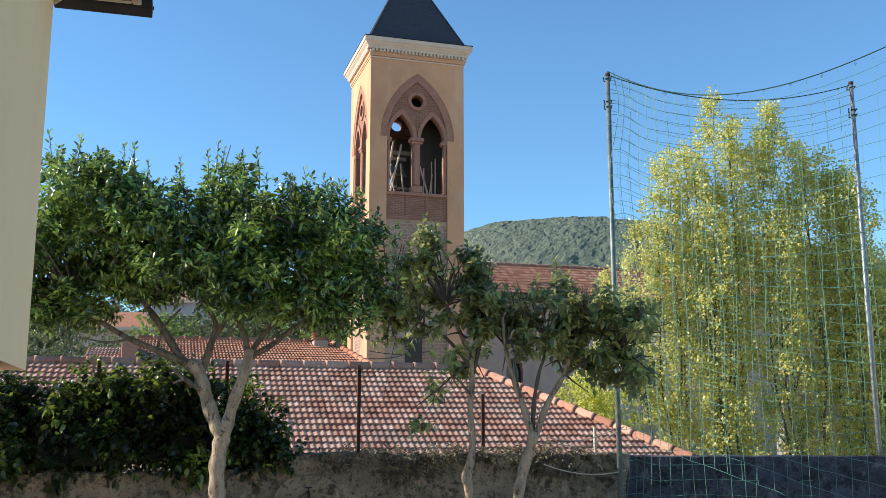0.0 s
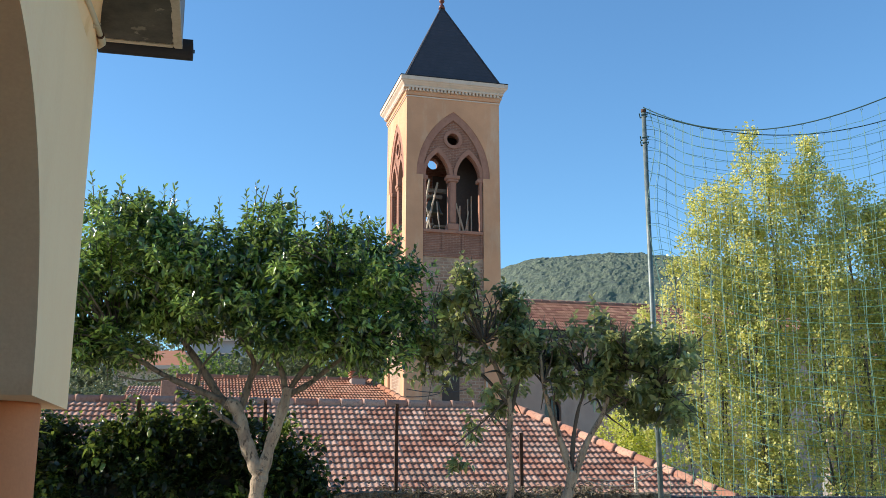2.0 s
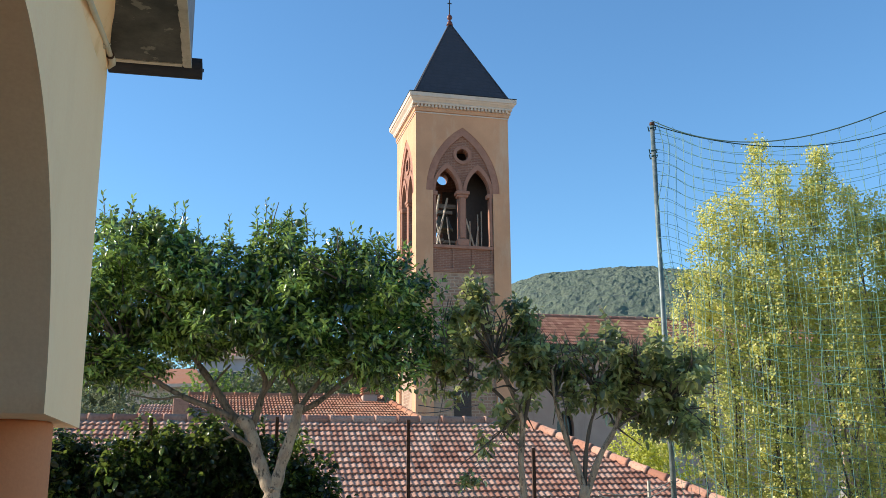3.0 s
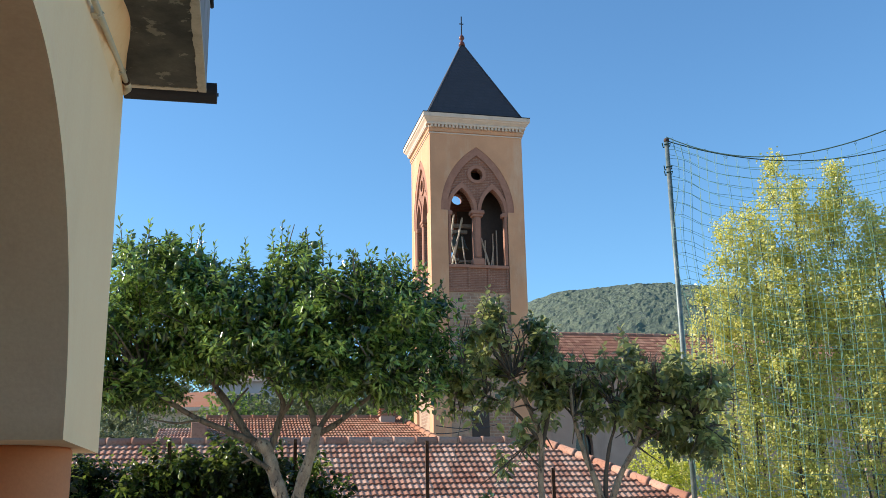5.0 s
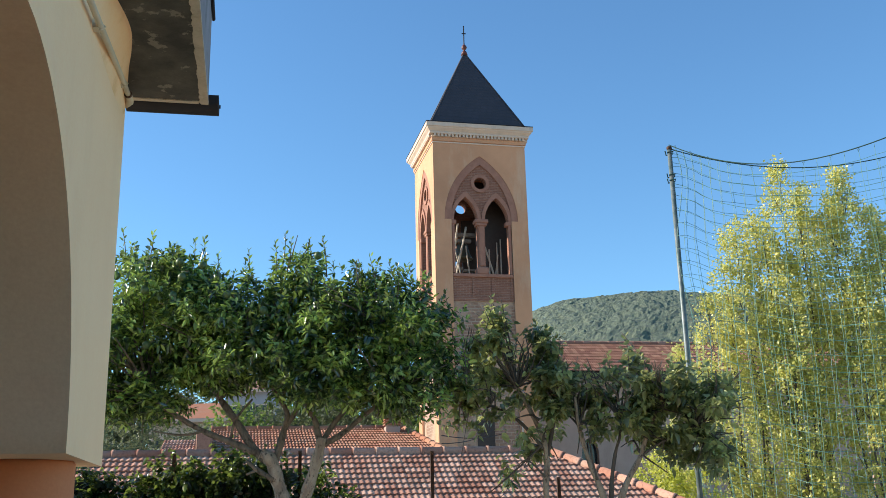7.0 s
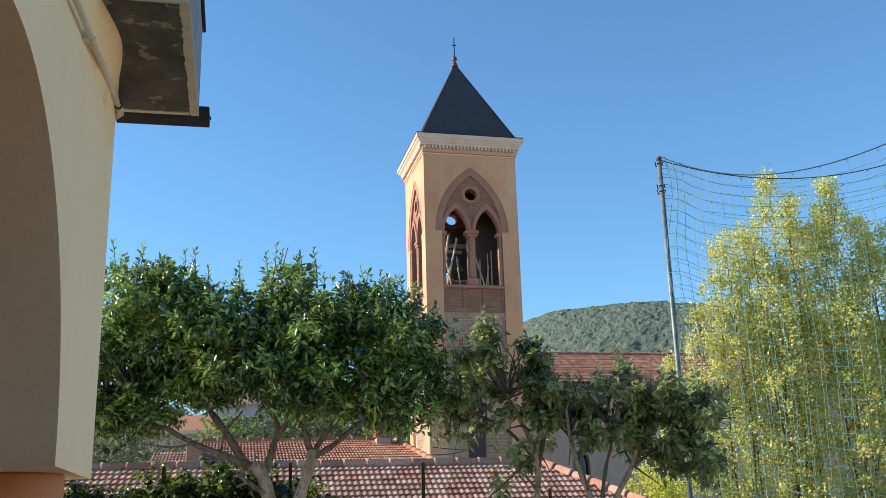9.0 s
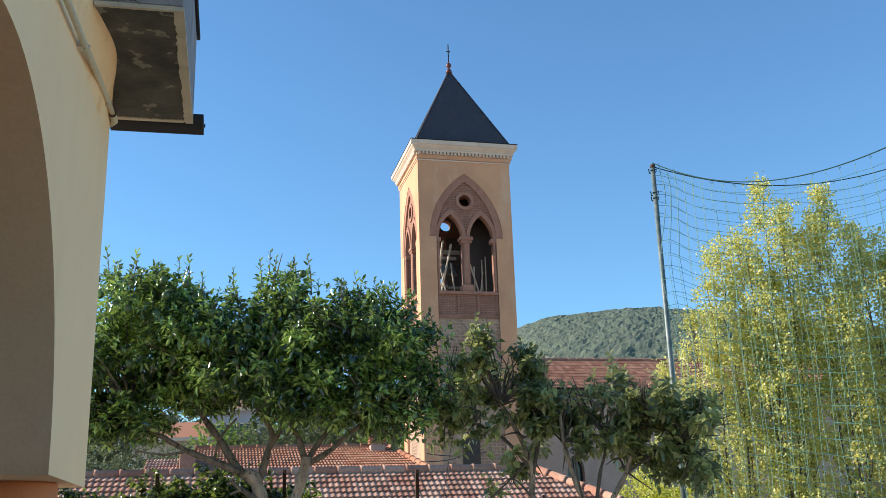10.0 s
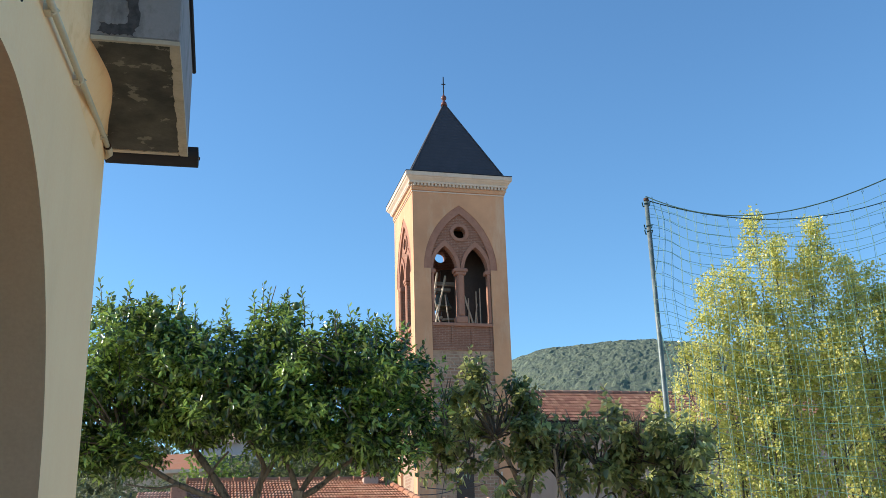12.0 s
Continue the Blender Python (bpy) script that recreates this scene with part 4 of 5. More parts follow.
    shared = soften(Build().box(-w * 0.3, w * 0.3, -0.16, 0.02, 17.53, 17.65).mesh("dentil"), 0.01)
    shared.materials.append(STONE)
    for i in range(n):
        ob = new("dentil", shared)
        ob.matrix_basis = Matrix.Translation(-BASE[t.name]) @ m @ Matrix.Translation((-h + w * (i + 0.5), 0, 0))
        ob.parent = t


def tower():
    t = thing("bell_tower", (TC, TB + TW / 2, 0), "ochre plastered bell tower with brick arches and slate spire", "bell tower")
    t.matrix_basis = GRID @ Matrix.Translation((TC, TB, 0)) @ pose(0, 0, 0, 0, 0, 1.2) @ Matrix.Translation((0, TW / 2, 0))
    for turn in (0, 90, 180, 270):
        tower_face(t, turn)
    cx, cy = TC, TB + TW / 2

    def square(name, half, z0, z1, material, label="", bev=0.015):
        part(name, soften(Build().box(cx - half, cx + half, cy - half, cy + half, z0, z1).mesh(name), bev), material, t, label)

    h = TW / 2
    square("frieze", h + 0.06, 17.352, 17.53, OCHRE)
    square("frieze", h + 0.05, 17.53, 17.65, STONE)
    square("cornice_bed", h + 0.17, 17.65, 17.75, STONE, "pale stone cornice")
    b = Build()
    prof = [(h + 0.16, 17.752), (h + 0.19, 17.79), (h + 0.27, 17.87), (h + 0.29, 17.92), (h + 0.33, 17.94), (h + 0.33, 18.12), (h + 0.30, 18.135)]
    v = [(cx + sx * r, cy + sy * r, z) for r, z in prof for sx, sy in ((-1, -1), (1, -1), (1, 1), (-1, 1))]
    k = len(prof)
    b.add(v, [(i * 4 + j, i * 4 + (j + 1) % 4, (i + 1) * 4 + (j + 1) % 4, (i + 1) * 4 + j) for i in range(k - 1) for j in range(4)] + [(3, 2, 1, 0), tuple((k - 1) * 4 + j for j in range(4))])
    part("cornice", b, STONE, t, "pale moulded stone cornice")
    square("lead_edge", h + 0.345, 18.136, 18.16, DARKMETAL, "thin dark flashing", 0.005)
    # slate spire in courses
    zb, za, hb = 18.16, 22.75, h + 0.07
    courses = 30
    sp, ring = Build(), []
    for i in range(courses):
        z0, z1 = zb + (za - zb) * i / courses, zb + (za - zb) * (i + 1) / courses
        ring += [(hb * (1 - i / courses) + 0.0035, z0), (hb * (1 - (i + 1) / courses) + 0.002, z1 - 0.004)]
    v = [(cx + sx * r, cy + sy * r, z) for r, z in ring for sx, sy in ((-1, -1), (1, -1), (1, 1), (-1, 1))]
    sp.add(v, [(q * 4 + j, q * 4 + (j + 1) % 4, (q + 1) * 4 + (j + 1) % 4, (q + 1) * 4 + j) for q in range(len(ring) - 1) for j in range(4)])
    part("spire", sp, SLATE, t, "steep dark slate pyramid roof")
    for sx, sy in ((-1, -1), (1, -1), (1, 1), (-1, 1)):
        part("hip_strip", Build().tube([(cx + sx * (hb + 0.01), cy + sy * (hb + 0.01), zb), (cx, cy, za)], 0.035, 6), SLATE, t)
    f = part("finial", smooth(Build().lathe((cx, cy, 22.62), [(0.16, 0), (0.12, 0.16), (0.05, 0.24), (0.05, 0.27), (0.10, 0.32), (0.135, 0.40), (0.10, 0.49), (0.04, 0.55), (0.025, 0.60)], 18).mesh("finial")), BALL, t, "terracotta ball finial")
    part("cross", Build().box(cx - 0.022, cx + 0.022, cy - 0.022, cy + 0.022, 23.2, 24.15).box(cx - 0.10, cx + 0.10, cy - 0.018, cy + 0.018, 23.74, 23.78), DARKMETAL, f, "thin dark iron cross")
    # inside of the belfry
    part("belfry_floor", Build().box(cx - h + 0.3, cx + h - 0.3, cy - h + 0.3, cy + h - 0.3, 11.0, 11.3), WOOD, t)
    part("belfry_ceiling", Build().box(cx - h + 0.2, cx + h - 0.2, cy - h + 0.2, cy + h - 0.2, 17.0, 17.3), WOOD, t)
    for x0, x1, y0, y1, z0, z1 in ((-1.2, -0.75, -0.9, -0.8, 11.3, 14.0), (-0.95, -0.35, -0.75, -0.65, 11.3, 13.9), (0.9, 0.45, -0.9, -0.7, 11.3, 13.1), (0.3, 0.75, 0.9, 0.6, 11.3, 13.6), (1.1, 1.05, -0.6, -0.5, 11.3, 12.8)):
        part("frame_pole", Build().tube([(cx + x0, cy + y0, z0), (cx + x1, cy + y1, z1)], 0.045, 8), LITWOOD, t, "leaning frame pole coloured pale as if sunlit")
    # two dark sheets added to hide the sky and darken the openings
    part("dark_backing", soften(Build().box(cx + 0.05, cx + 1.7, cy - 0.75, cy - 0.70, 11.3, 16.0).mesh("dark_backing"), 0.01), DARKFILL, t, "added dark sheet that blocks the sky behind the lights")
    part("dark_backing", soften(Build().box(cx - 0.16, cx + 1.75, cy + 1.0, cy + 1.05, 11.3, 14.7).mesh("dark_backing"), 0.01), DARKFILL, t, "added dark sheet that blocks the sky behind the lights")
    for x in (0.35, 0.62, 0.98, 1.15):
        part("frame_pole", Build().tube([(cx + x, cy - 0.85, 11.3), (cx + x + 0.02, cy - 0.8, 12.3 + x * 0.9)], 0.03, 8), LITWOOD, t, "leaning frame pole coloured pale as if sunlit")
    for x0, x1, y0, z1 in ((-1.15, -0.55, -1.15, 13.2), (-0.7, -1.1, -1.1, 13.5), (-0.35, -0.5, -1.2, 12.9), (-0.95, -0.25, -0.4, 13.9), (0.8, 1.0, -1.0, 12.6)):
        part("frame_pole", Build().tube([(cx + x0, cy + y0, 11.3), (cx + x1, cy + y0 + 0.1, z1)], 0.03, 8), LITWOOD, t, "leaning frame pole coloured pale as if sunlit")
    for z in (13.55,):
        part("bell_beam", soften(Build().box(cx - 1.5, cx + 1.5, cy - 0.35, cy - 0.2, z, z + 0.16).mesh("bell_beam"), 0.01), WOOD, t)
    for x, z, s in ((-0.45, 12.5, 0.46), (-0.75, 11.45, 0.34), (-0.15, 11.45, 0.30)):
        bell = part("bell", smooth(Build().lathe((cx + x, cy - 0.25, z), [(s, 0), (s * 0.97, 0.04), (s * 0.72, 0.3 * s + 0.12), (s * 0.58, s * 1.1), (s * 0.5, s * 1.45), (s * 0.2, s * 1.7)], 22).mesh("bell")), BRONZE, t, "dull bronze bell")
        part("headstock", soften(Build().box(cx + x - s * 0.9, cx + x + s * 0.9, cy - 0.33, cy - 0.17, z + s * 1.68, z + s * 2.0).mesh("headstock"), 0.01), WOOD, bell)


LATER.append(tower)


# ---- plants ----
def leaf_cloud(name, spots, axes, sizes, slim=0.42, fold=0.25, droop=0.2, seed=1):
    """Many small folded leaves: spots, main axes and lengths as arrays. Six corners and four faces each."""
    rg = np.random.default_rng(seed)
    n = len(spots)
    ax = axes / np.linalg.norm(axes, axis=1, keepdims=True)
    side = np.cross(ax, rg.normal(size=(n, 3)) * 0.55 + np.array([0, 0, 1.0]))
    side /= np.linalg.norm(side, axis=1, keepdims=True) + 1e-9
    up = np.cross(side, ax)
    L = sizes[:, None]
    wd = L * slim * 0.5 * rg.uniform(0.85, 1.15, (n, 1))
    tip = spots + ax * L - np.array([0, 0, 1.0]) * L * droop
    m1 = spots + ax * L * 0.30 - np.array([0, 0, 1.0]) * L * droop * 0.1
    m2 = spots + ax * L * 0.68 - np.array([0, 0, 1.0]) * L * droop * 0.45
    f = fold
    v = np.stack([spots, m1 - side * wd + up * wd * f, m1 + side * wd + up * wd * f, m2 - side * wd * 0.8 + up * wd * f, m2 + side * wd * 0.8 + up * wd * f, tip, m1, m2], axis=1).reshape(-1, 3)
    k = np.arange(n)[:, None] * 8
    tris = np.concatenate([k + np.array(t) for t in ((0, 6, 1), (0, 2, 6), (5, 3, 7), (5, 7, 4))])
    q4 = np.concatenate([k + np.array(t) for t in ((1, 6, 7, 3), (6, 2, 4, 7))])
    me = bpy.data.meshes.new(name)
    nt, nq = len(tris), len(q4)
    me.vertices.add(len(v))
    me.vertices.foreach_set("co", v.ravel())
    me.loops.add(nt * 3 + nq * 4)
    me.loops.foreach_set("vertex_index", np.concatenate([tris.ravel(), q4.ravel()]).astype(np.int32))
    me.polygons.add(nt + nq)
    me.polygons.foreach_set("loop_start", np.concatenate([np.arange(nt) * 3, nt * 3 + np.arange(nq) * 4]).astype(np.int32))
    me.update(calc_edges=True)
    me.validate()
    return me


def small_leaves(name, spots, axes, sizes, slim, seed):
    """Many little leaves, each a diamond folded along its rib."""
    rg = np.random.default_rng(seed)
    n = len(spots)
    ax = axes / np.linalg.norm(axes, axis=1, keepdims=True)
    side = np.cross(ax, rg.normal(size=(n, 3)))
    side /= np.linalg.norm(side, axis=1, keepdims=True) + 1e-9
    up = np.cross(side, ax)
    L = sizes[:, None]
    mid = spots + ax * L * 0.42 + up * L * 0.10
    v = np.stack([spots, mid - side * L * slim * 0.5, mid + side * L * slim * 0.5, spots + ax * L], axis=1).reshape(-1, 3)
    k = np.arange(n)[:, None] * 4
    tris = np.concatenate([k + np.array(q) for q in ((0, 3, 1), (0, 2, 3))])
    me = bpy.data.meshes.new(name)
    me.vertices.add(len(v))
    me.vertices.foreach_set("co", v.ravel())
    me.loops.add(len(tris) * 3)
    me.loops.foreach_set("vertex_index", tris.ravel().astype(np.int32))
    me.polygons.add(len(tris))
    me.polygons.foreach_set("loop_start", (np.arange(len(tris)) * 3).astype(np.int32))
    me.update(calc_edges=True)
    me.validate()
    return me


def in_blobs(blobs, count, rg, shell=0.55):
    """Points in a union of ellipsoids, thicker towards their skins."""
    w = np.array([b[3] * b[4] * b[5] for b in blobs]) ** 0.8
    pick = rg.choice(len(blobs), count, p=w / w.sum())
    d = rg.normal(size=(count, 3))
    d /= np.linalg.norm(d, axis=1, keepdims=True)
    r = rg.uniform(0, 1, (count, 1)) ** (shell / 1.0 * 0.6)
    B = np.array(blobs)[pick]
    return B[:, :3] + d * r * B[:, 3:6], d


def sprigs(blobs, twigs, per, leaf, seed, upward=0.5, reach=0.16, slim=0.42, droop=0.2, shell=0.55, name="crown", clumps=0, clump=0.22):
    """Leaves set in sprays along short twigs; with clumps, the twigs gather in tufts with gaps between them."""
    rg = np.random.default_rng(seed)
    if clumps:
        mid, _ = in_blobs(blobs, clumps, rg, shell)
        pick = rg.integers(0, clumps, twigs)
        out = rg.normal(size=(twigs, 3))
        out /= np.linalg.norm(out, axis=1, keepdims=True)
        at = mid[pick] + out * clump * (rg.uniform(0.7, 1.2, clumps)[pick] * rg.uniform(0, 1, twigs) ** 0.4)[:, None] * np.array([1, 1, 0.8])
    else:
        at, out = in_blobs(blobs, twigs, rg, shell)
    way = out * 0.8 + rg.normal(size=(twigs, 3)) * 0.5 + np.array([0, 0, upward])
    way /= np.linalg.norm(way, axis=1, keepdims=True)
    s = np.repeat(at, per, axis=0)
    wy = np.repeat(way, per, axis=0)
    step = np.tile(np.linspace(0, 1, per), twigs)[:, None] * reach * np.repeat(rg.uniform(0.6, 1.3, twigs), per)[:, None]
    spin = rg.normal(size=(twigs * per, 3))
    radial = spin - wy * np.sum(spin * wy, axis=1, keepdims=True)
    radial /= np.linalg.norm(radial, axis=1, keepdims=True)
    axes = radial * 0.9 + wy * rg.uniform(0.2, 0.9, (twigs * per, 1))
    sizes = leaf * rg.uniform(0.55, 1.2, twigs * per)
    return leaf_cloud(name, s + wy * step, axes, sizes, slim, 0.3, droop, seed), at, way


def limb_mesh(lines, n=9):
    b = Build()
    for pts, r0, r1 in lines:
        pts = [Vector(p) for p in pts]
        fine = []
        for i in range(len(pts) - 1):
            p0, p1, p2, p3 = pts[max(i - 1, 0)], pts[i], pts[i + 1], pts[min(i + 2, len(pts) - 1)]
            for k in range(5):
                t = k / 5
                fine.append(0.5 * ((2 * p1) + (p2 - p0) * t + (2 * p0 - 5 * p1 + 4 * p2 - p3) * t * t + (3 * p1 - p0 - 3 * p2 + p3) * t ** 3))
        fine.append(pts[-1])
        m = len(fine) - 1
        rad = [(r0 + (r1 - r0) * i / m) * (1 + 0.10 * math.sin(i * 1.3 + r0 * 90)) for i in range(m + 1)]
        b.tube(fine, rad, n)
    return smooth(b.mesh("limbs"))


def twig_lines(at, way, root, count, seed, r=0.006):
    rg = random.Random(seed)
    lines = []
    for i in rg.sample(range(len(at)), count):
        p = Vector(at[i])
        q = min(root, key=lambda k: (Vector(k) - p).length)
        q = Vector(q)
        mid = q.lerp(p, 0.55) + Vector((rg.uniform(-0.06, 0.06), rg.uniform(-0.06, 0.06), rg.uniform(-0.02, 0.08)))
        lines.append(([q, mid, p + Vector(way[i]) * 0.12], r * 2.2, r * 0.5))
    return lines


def rosettes(tips, ways, per, leaf, rg, length=0.10, flare=1.0):
    """Leaves round the ends of shoots: the lower ones stand out flat, the last ones point on along the shoot."""
    n = len(tips)
    u = np.tile((np.arange(per) + 0.5) / per, n)[:, None]
    s, wy = np.repeat(tips, per, axis=0), np.repeat(ways / np.linalg.norm(ways, axis=1, keepdims=True), per, axis=0)
    spin = rg.normal(size=(n * per, 3))
    radial = spin - wy * np.sum(spin * wy, axis=1, keepdims=True)
    radial /= np.linalg.norm(radial, axis=1, keepdims=True)
    tilt = np.radians(-12 + 75 * u ** 1.6) * rg.uniform(0.7, 1.2, (n * per, 1)) / flare
    long = length * np.repeat(rg.uniform(0.6, 1.5, n), per)[:, None]
    spots = s - wy * long * (1 - u)
    sizes = leaf * rg.uniform(0.6, 1.2, n * per) * (1.05 - 0.3 * u[:, 0])
    return spots, radial * np.cos(tilt) + wy * np.sin(tilt), sizes


def tip_points(blobs, count, rg, upward, clump=0.0, groups=0):
    """Shoot ends on and a little under the skins of overlapping ellipsoids, drawn together into tufts."""
    if groups:
        mid, out = in_blobs(blobs, groups, rg, 0.35)
        pick = rg.integers(0, groups, count)
        d = rg.normal(size=(count, 3))
        d /= np.linalg.norm(d, axis=1, keepdims=True)
        wide = rg.uniform(0.6, 1.35, groups)[pick]
        at = mid[pick] + d * (clump * wide * rg.uniform(0.1, 1, count) ** 0.5)[:, None] * np.array([1, 1, 0.75])
        way = d * 0.8 + out[pick] * 0.45
    else:
        at, out = in_blobs(blobs, count, rg, 0.3)
        way = out
    return at, way + rg.normal(size=(count, 3)) * 0.3 + np.array([0, 0, upward])


def crown_mesh(sets, slim, fold, droop, seed):
    spots, axes, sizes = (np.concatenate([q[k] for q in sets]) for k in range(3))
    return leaf_cloud("crown", spots, axes, sizes, slim, fold, droop, seed)


def shoot_set(shoots, y, height, leaf, per, spread):
    """Upright leafy shoots: their tips as x and z at depth y."""
    sp, ax, sz, lines = [], [], [], []
    for x, z in shoots:
        tip = Vector((x, y + rng.uniform(-spread, spread), z))
        root = tip - Vector((rng.uniform(-0.08, 0.08), rng.uniform(-0.05, 0.05), height * rng.uniform(0.8, 1.2)))
        lines.append(([root, root.lerp(tip, 0.5) + Vector((0.012, 0, 0)), tip - Vector((0, 0, 0.04))], 0.006, 0.002))
        for k in range(per):
            u, g = (k + 0.5) / per, k * 2.4
            sp.append(tuple(root.lerp(tip, u * 0.92)))
            ax.append((math.cos(g) * (1 - 0.45 * u), math.sin(g) * (1 - 0.45 * u), 0.25 + 0.75 * u * u))
            sz.append(leaf * rng.uniform(0.75, 1.15) * (1.05 - 0.4 * u))
    return (np.array(sp), np.array(ax), np.array(sz)), lines


def citrus_tree():
    t = thing("citrus_tree", (-1.93, 8.6, 0), "citrus tree with dense glossy dark green crown and green fruit", "tree", "yard trees", grid=False)
    rg = np.random.default_rng(21)
    flat = [(-3.29, 3.66, 0.36, 0.34), (-2.90, 3.66, 0.33, 0.30), (-3.45, 3.17, 0.30, 0.40), (-3.35, 2.68, 0.36, 0.22), (-2.80, 3.22, 0.45, 0.38), (-2.30, 3.33, 0.36, 0.36),
            (-1.93, 3.58, 0.30, 0.36), (-1.76, 3.22, 0.42, 0.40), (-2.23, 2.92, 0.50, 0.24), (-1.19, 3.34, 0.36, 0.33), (-0.84, 3.22, 0.29, 0.30), (-1.20, 2.86, 0.45, 0.36),
            (-0.74, 2.84, 0.22, 0.36), (-1.62, 2.70, 0.40, 0.20), (-2.72, 2.84, 0.36, 0.18), (-0.99, 2.56, 0.28, 0.17), (-3.75, 3.0, 0.3, 0.6), (-3.0, 3.0, 0.4, 0.3)]
    blobs = [(x, 8.6 + 0.12 * math.sin(i * 2.3), z + 0.05, rx * 1.08, 0.35 + rx * 0.8, rz * 1.05) for i, (x, z, rx, rz) in enumerate(flat)]
    tips, ways = tip_points(blobs, 3300, rg, 0.5, 0.20, 420)
    skin = rosettes(tips, ways, 14, 0.076, rg, 0.11)
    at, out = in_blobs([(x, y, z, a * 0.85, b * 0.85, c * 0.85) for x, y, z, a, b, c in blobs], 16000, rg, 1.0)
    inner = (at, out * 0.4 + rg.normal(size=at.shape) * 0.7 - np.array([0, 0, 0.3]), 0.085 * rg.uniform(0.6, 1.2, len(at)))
    # hanging leaves along the skirt
    skirt = [(-3.5, 8.4, 2.54, 0.28, 0.4, 0.14), (-3.1, 8.4, 2.52, 0.2, 0.3, 0.10), (-1.3, 8.4, 2.52, 0.5, 0.4, 0.10), (-0.8, 8.4, 2.48, 0.24, 0.3, 0.12), (-1.75, 8.4, 2.56, 0.3, 0.3, 0.08)]
    low, _ = tip_points(skirt, 170, rg, 0.0)
    hang = rosettes(low, np.tile(np.array([0.0, -0.1, -1.0]), (170, 1)) + rg.normal(size=(170, 3)) * 0.35, 9, 0.088, rg, 0.12)
    shoots = [(-3.54, 4.20), (-3.46, 4.08), (-3.23, 4.14), (-3.12, 4.07), (-3.02, 4.0), (-2.86, 4.07), (-2.74, 4.05), (-2.62, 3.92), (-2.35, 3.95), (-2.40, 3.85), (-2.03, 4.12), (-2.10, 4.0), (-1.95, 4.04),
              (-1.80, 4.04), (-1.67, 4.03), (-1.58, 3.82), (-1.43, 3.74), (-1.23, 3.83), (-1.32, 3.74), (-1.06, 3.76), (-0.88, 3.72), (-0.97, 3.66), (-0.70, 3.64), (-0.58, 3.50), (-0.47, 3.28), (-3.36, 4.0), (-0.44, 3.05)]
    tall, lines = shoot_set([(x, z + 0.05) for x, z in shoots], 8.5, 0.40, 0.088, 17, 0.15)
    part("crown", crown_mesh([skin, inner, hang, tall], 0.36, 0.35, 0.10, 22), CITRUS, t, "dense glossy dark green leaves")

    def run(pts, r0, r1, y=8.6, dy=0.0):
        return ([(x, y + dy * i, z) for i, (x, z) in enumerate(pts)], r0, r1)

    stem = [run([(-1.90, -0.02), (-1.93, 0.6), (-1.93, 1.0), (-1.94, 1.25), (-1.92, 1.44), (-1.90, 1.56)], 0.070, 0.066),
            run([(-1.90, 1.46), (-1.93, 1.56), (-2.00, 1.70), (-2.08, 1.92), (-2.14, 2.09), (-2.22, 2.15)], 0.066, 0.056),
            run([(-1.90, 1.46), (-1.88, 1.56), (-1.83, 1.77), (-1.75, 2.02), (-1.70, 2.21), (-1.69, 2.27)], 0.058, 0.042)]
    limbs = [run([(-2.12, 2.05), (-2.29, 2.19), (-2.46, 2.44), (-2.61, 2.64), (-2.75, 2.86), (-2.8, 3.2)], 0.050, 0.018),
             run([(-2.27, 2.16), (-2.50, 2.26), (-2.72, 2.35), (-2.96, 2.49), (-3.16, 2.64), (-3.3, 2.9)], 0.038, 0.012, 8.58, -0.03),
             run([(-2.12, 2.02), (-2.04, 2.34), (-2.02, 2.51), (-2.17, 2.76), (-2.3, 3.1)], 0.040, 0.015, 8.62, 0.02),
             run([(-2.03, 2.36), (-1.94, 2.51), (-1.82, 2.76), (-1.8, 3.2)], 0.028, 0.012, 8.64, 0.02),
             run([(-1.70, 2.20), (-1.51, 2.30), (-1.31, 2.46), (-1.07, 2.64), (-0.9, 2.9)], 0.034, 0.012),
             run([(-1.70, 2.18), (-1.75, 2.41), (-1.84, 2.61), (-1.78, 2.96), (-1.85, 3.3)], 0.036, 0.012),
             run([(-1.69, 2.24), (-1.58, 2.41), (-1.42, 2.61), (-1.23, 2.96), (-1.1, 3.2)], 0.032, 0.012, 8.62, 0.02),
             run([(-2.10, 1.92), (-2.24, 2.01), (-2.33, 2.09)], 0.030, 0.016, 8.55, -0.02), run([(-2.24, 2.01), (-2.33, 1.97)], 0.018, 0.010, 8.53, -0.02),
             run([(-1.93, 1.50), (-1.90, 1.54), (-1.885, 1.56)], 0.03, 0.016, 8.57, -0.015), run([(-2.72, 2.35), (-2.9, 2.32), (-3.15, 2.36)], 0.016, 0.006, 8.5, -0.03),
             run([(-2.5, 2.26), (-2.45, 2.45), (-2.3, 2.62)], 0.018, 0.008, 8.58, -0.02)]
    part("trunk", limb_mesh(stem, 16), BARK, t, "smooth forked grey-brown trunk")
    roots = [(-2.61, 8.6, 2.64), (-2.96, 8.5, 2.49), (-2.02, 8.64, 2.51), (-1.84, 8.6, 2.61), (-1.42, 8.65, 2.61), (-1.07, 8.6, 2.64), (-2.75, 8.6, 2.86), (-3.2, 8.5, 2.7), (-2.3, 8.6, 3.1), (-1.1, 8.6, 3.2)]
    part("branchwork", limb_mesh([(pts, r0 * 0.85, r1) for pts, r0, r1 in limbs] + twig_lines(tips, ways / np.linalg.norm(ways, axis=1, keepdims=True), roots, 170, 4) + lines, 9), BARK_LIMB, t, "dark crooked limbs")
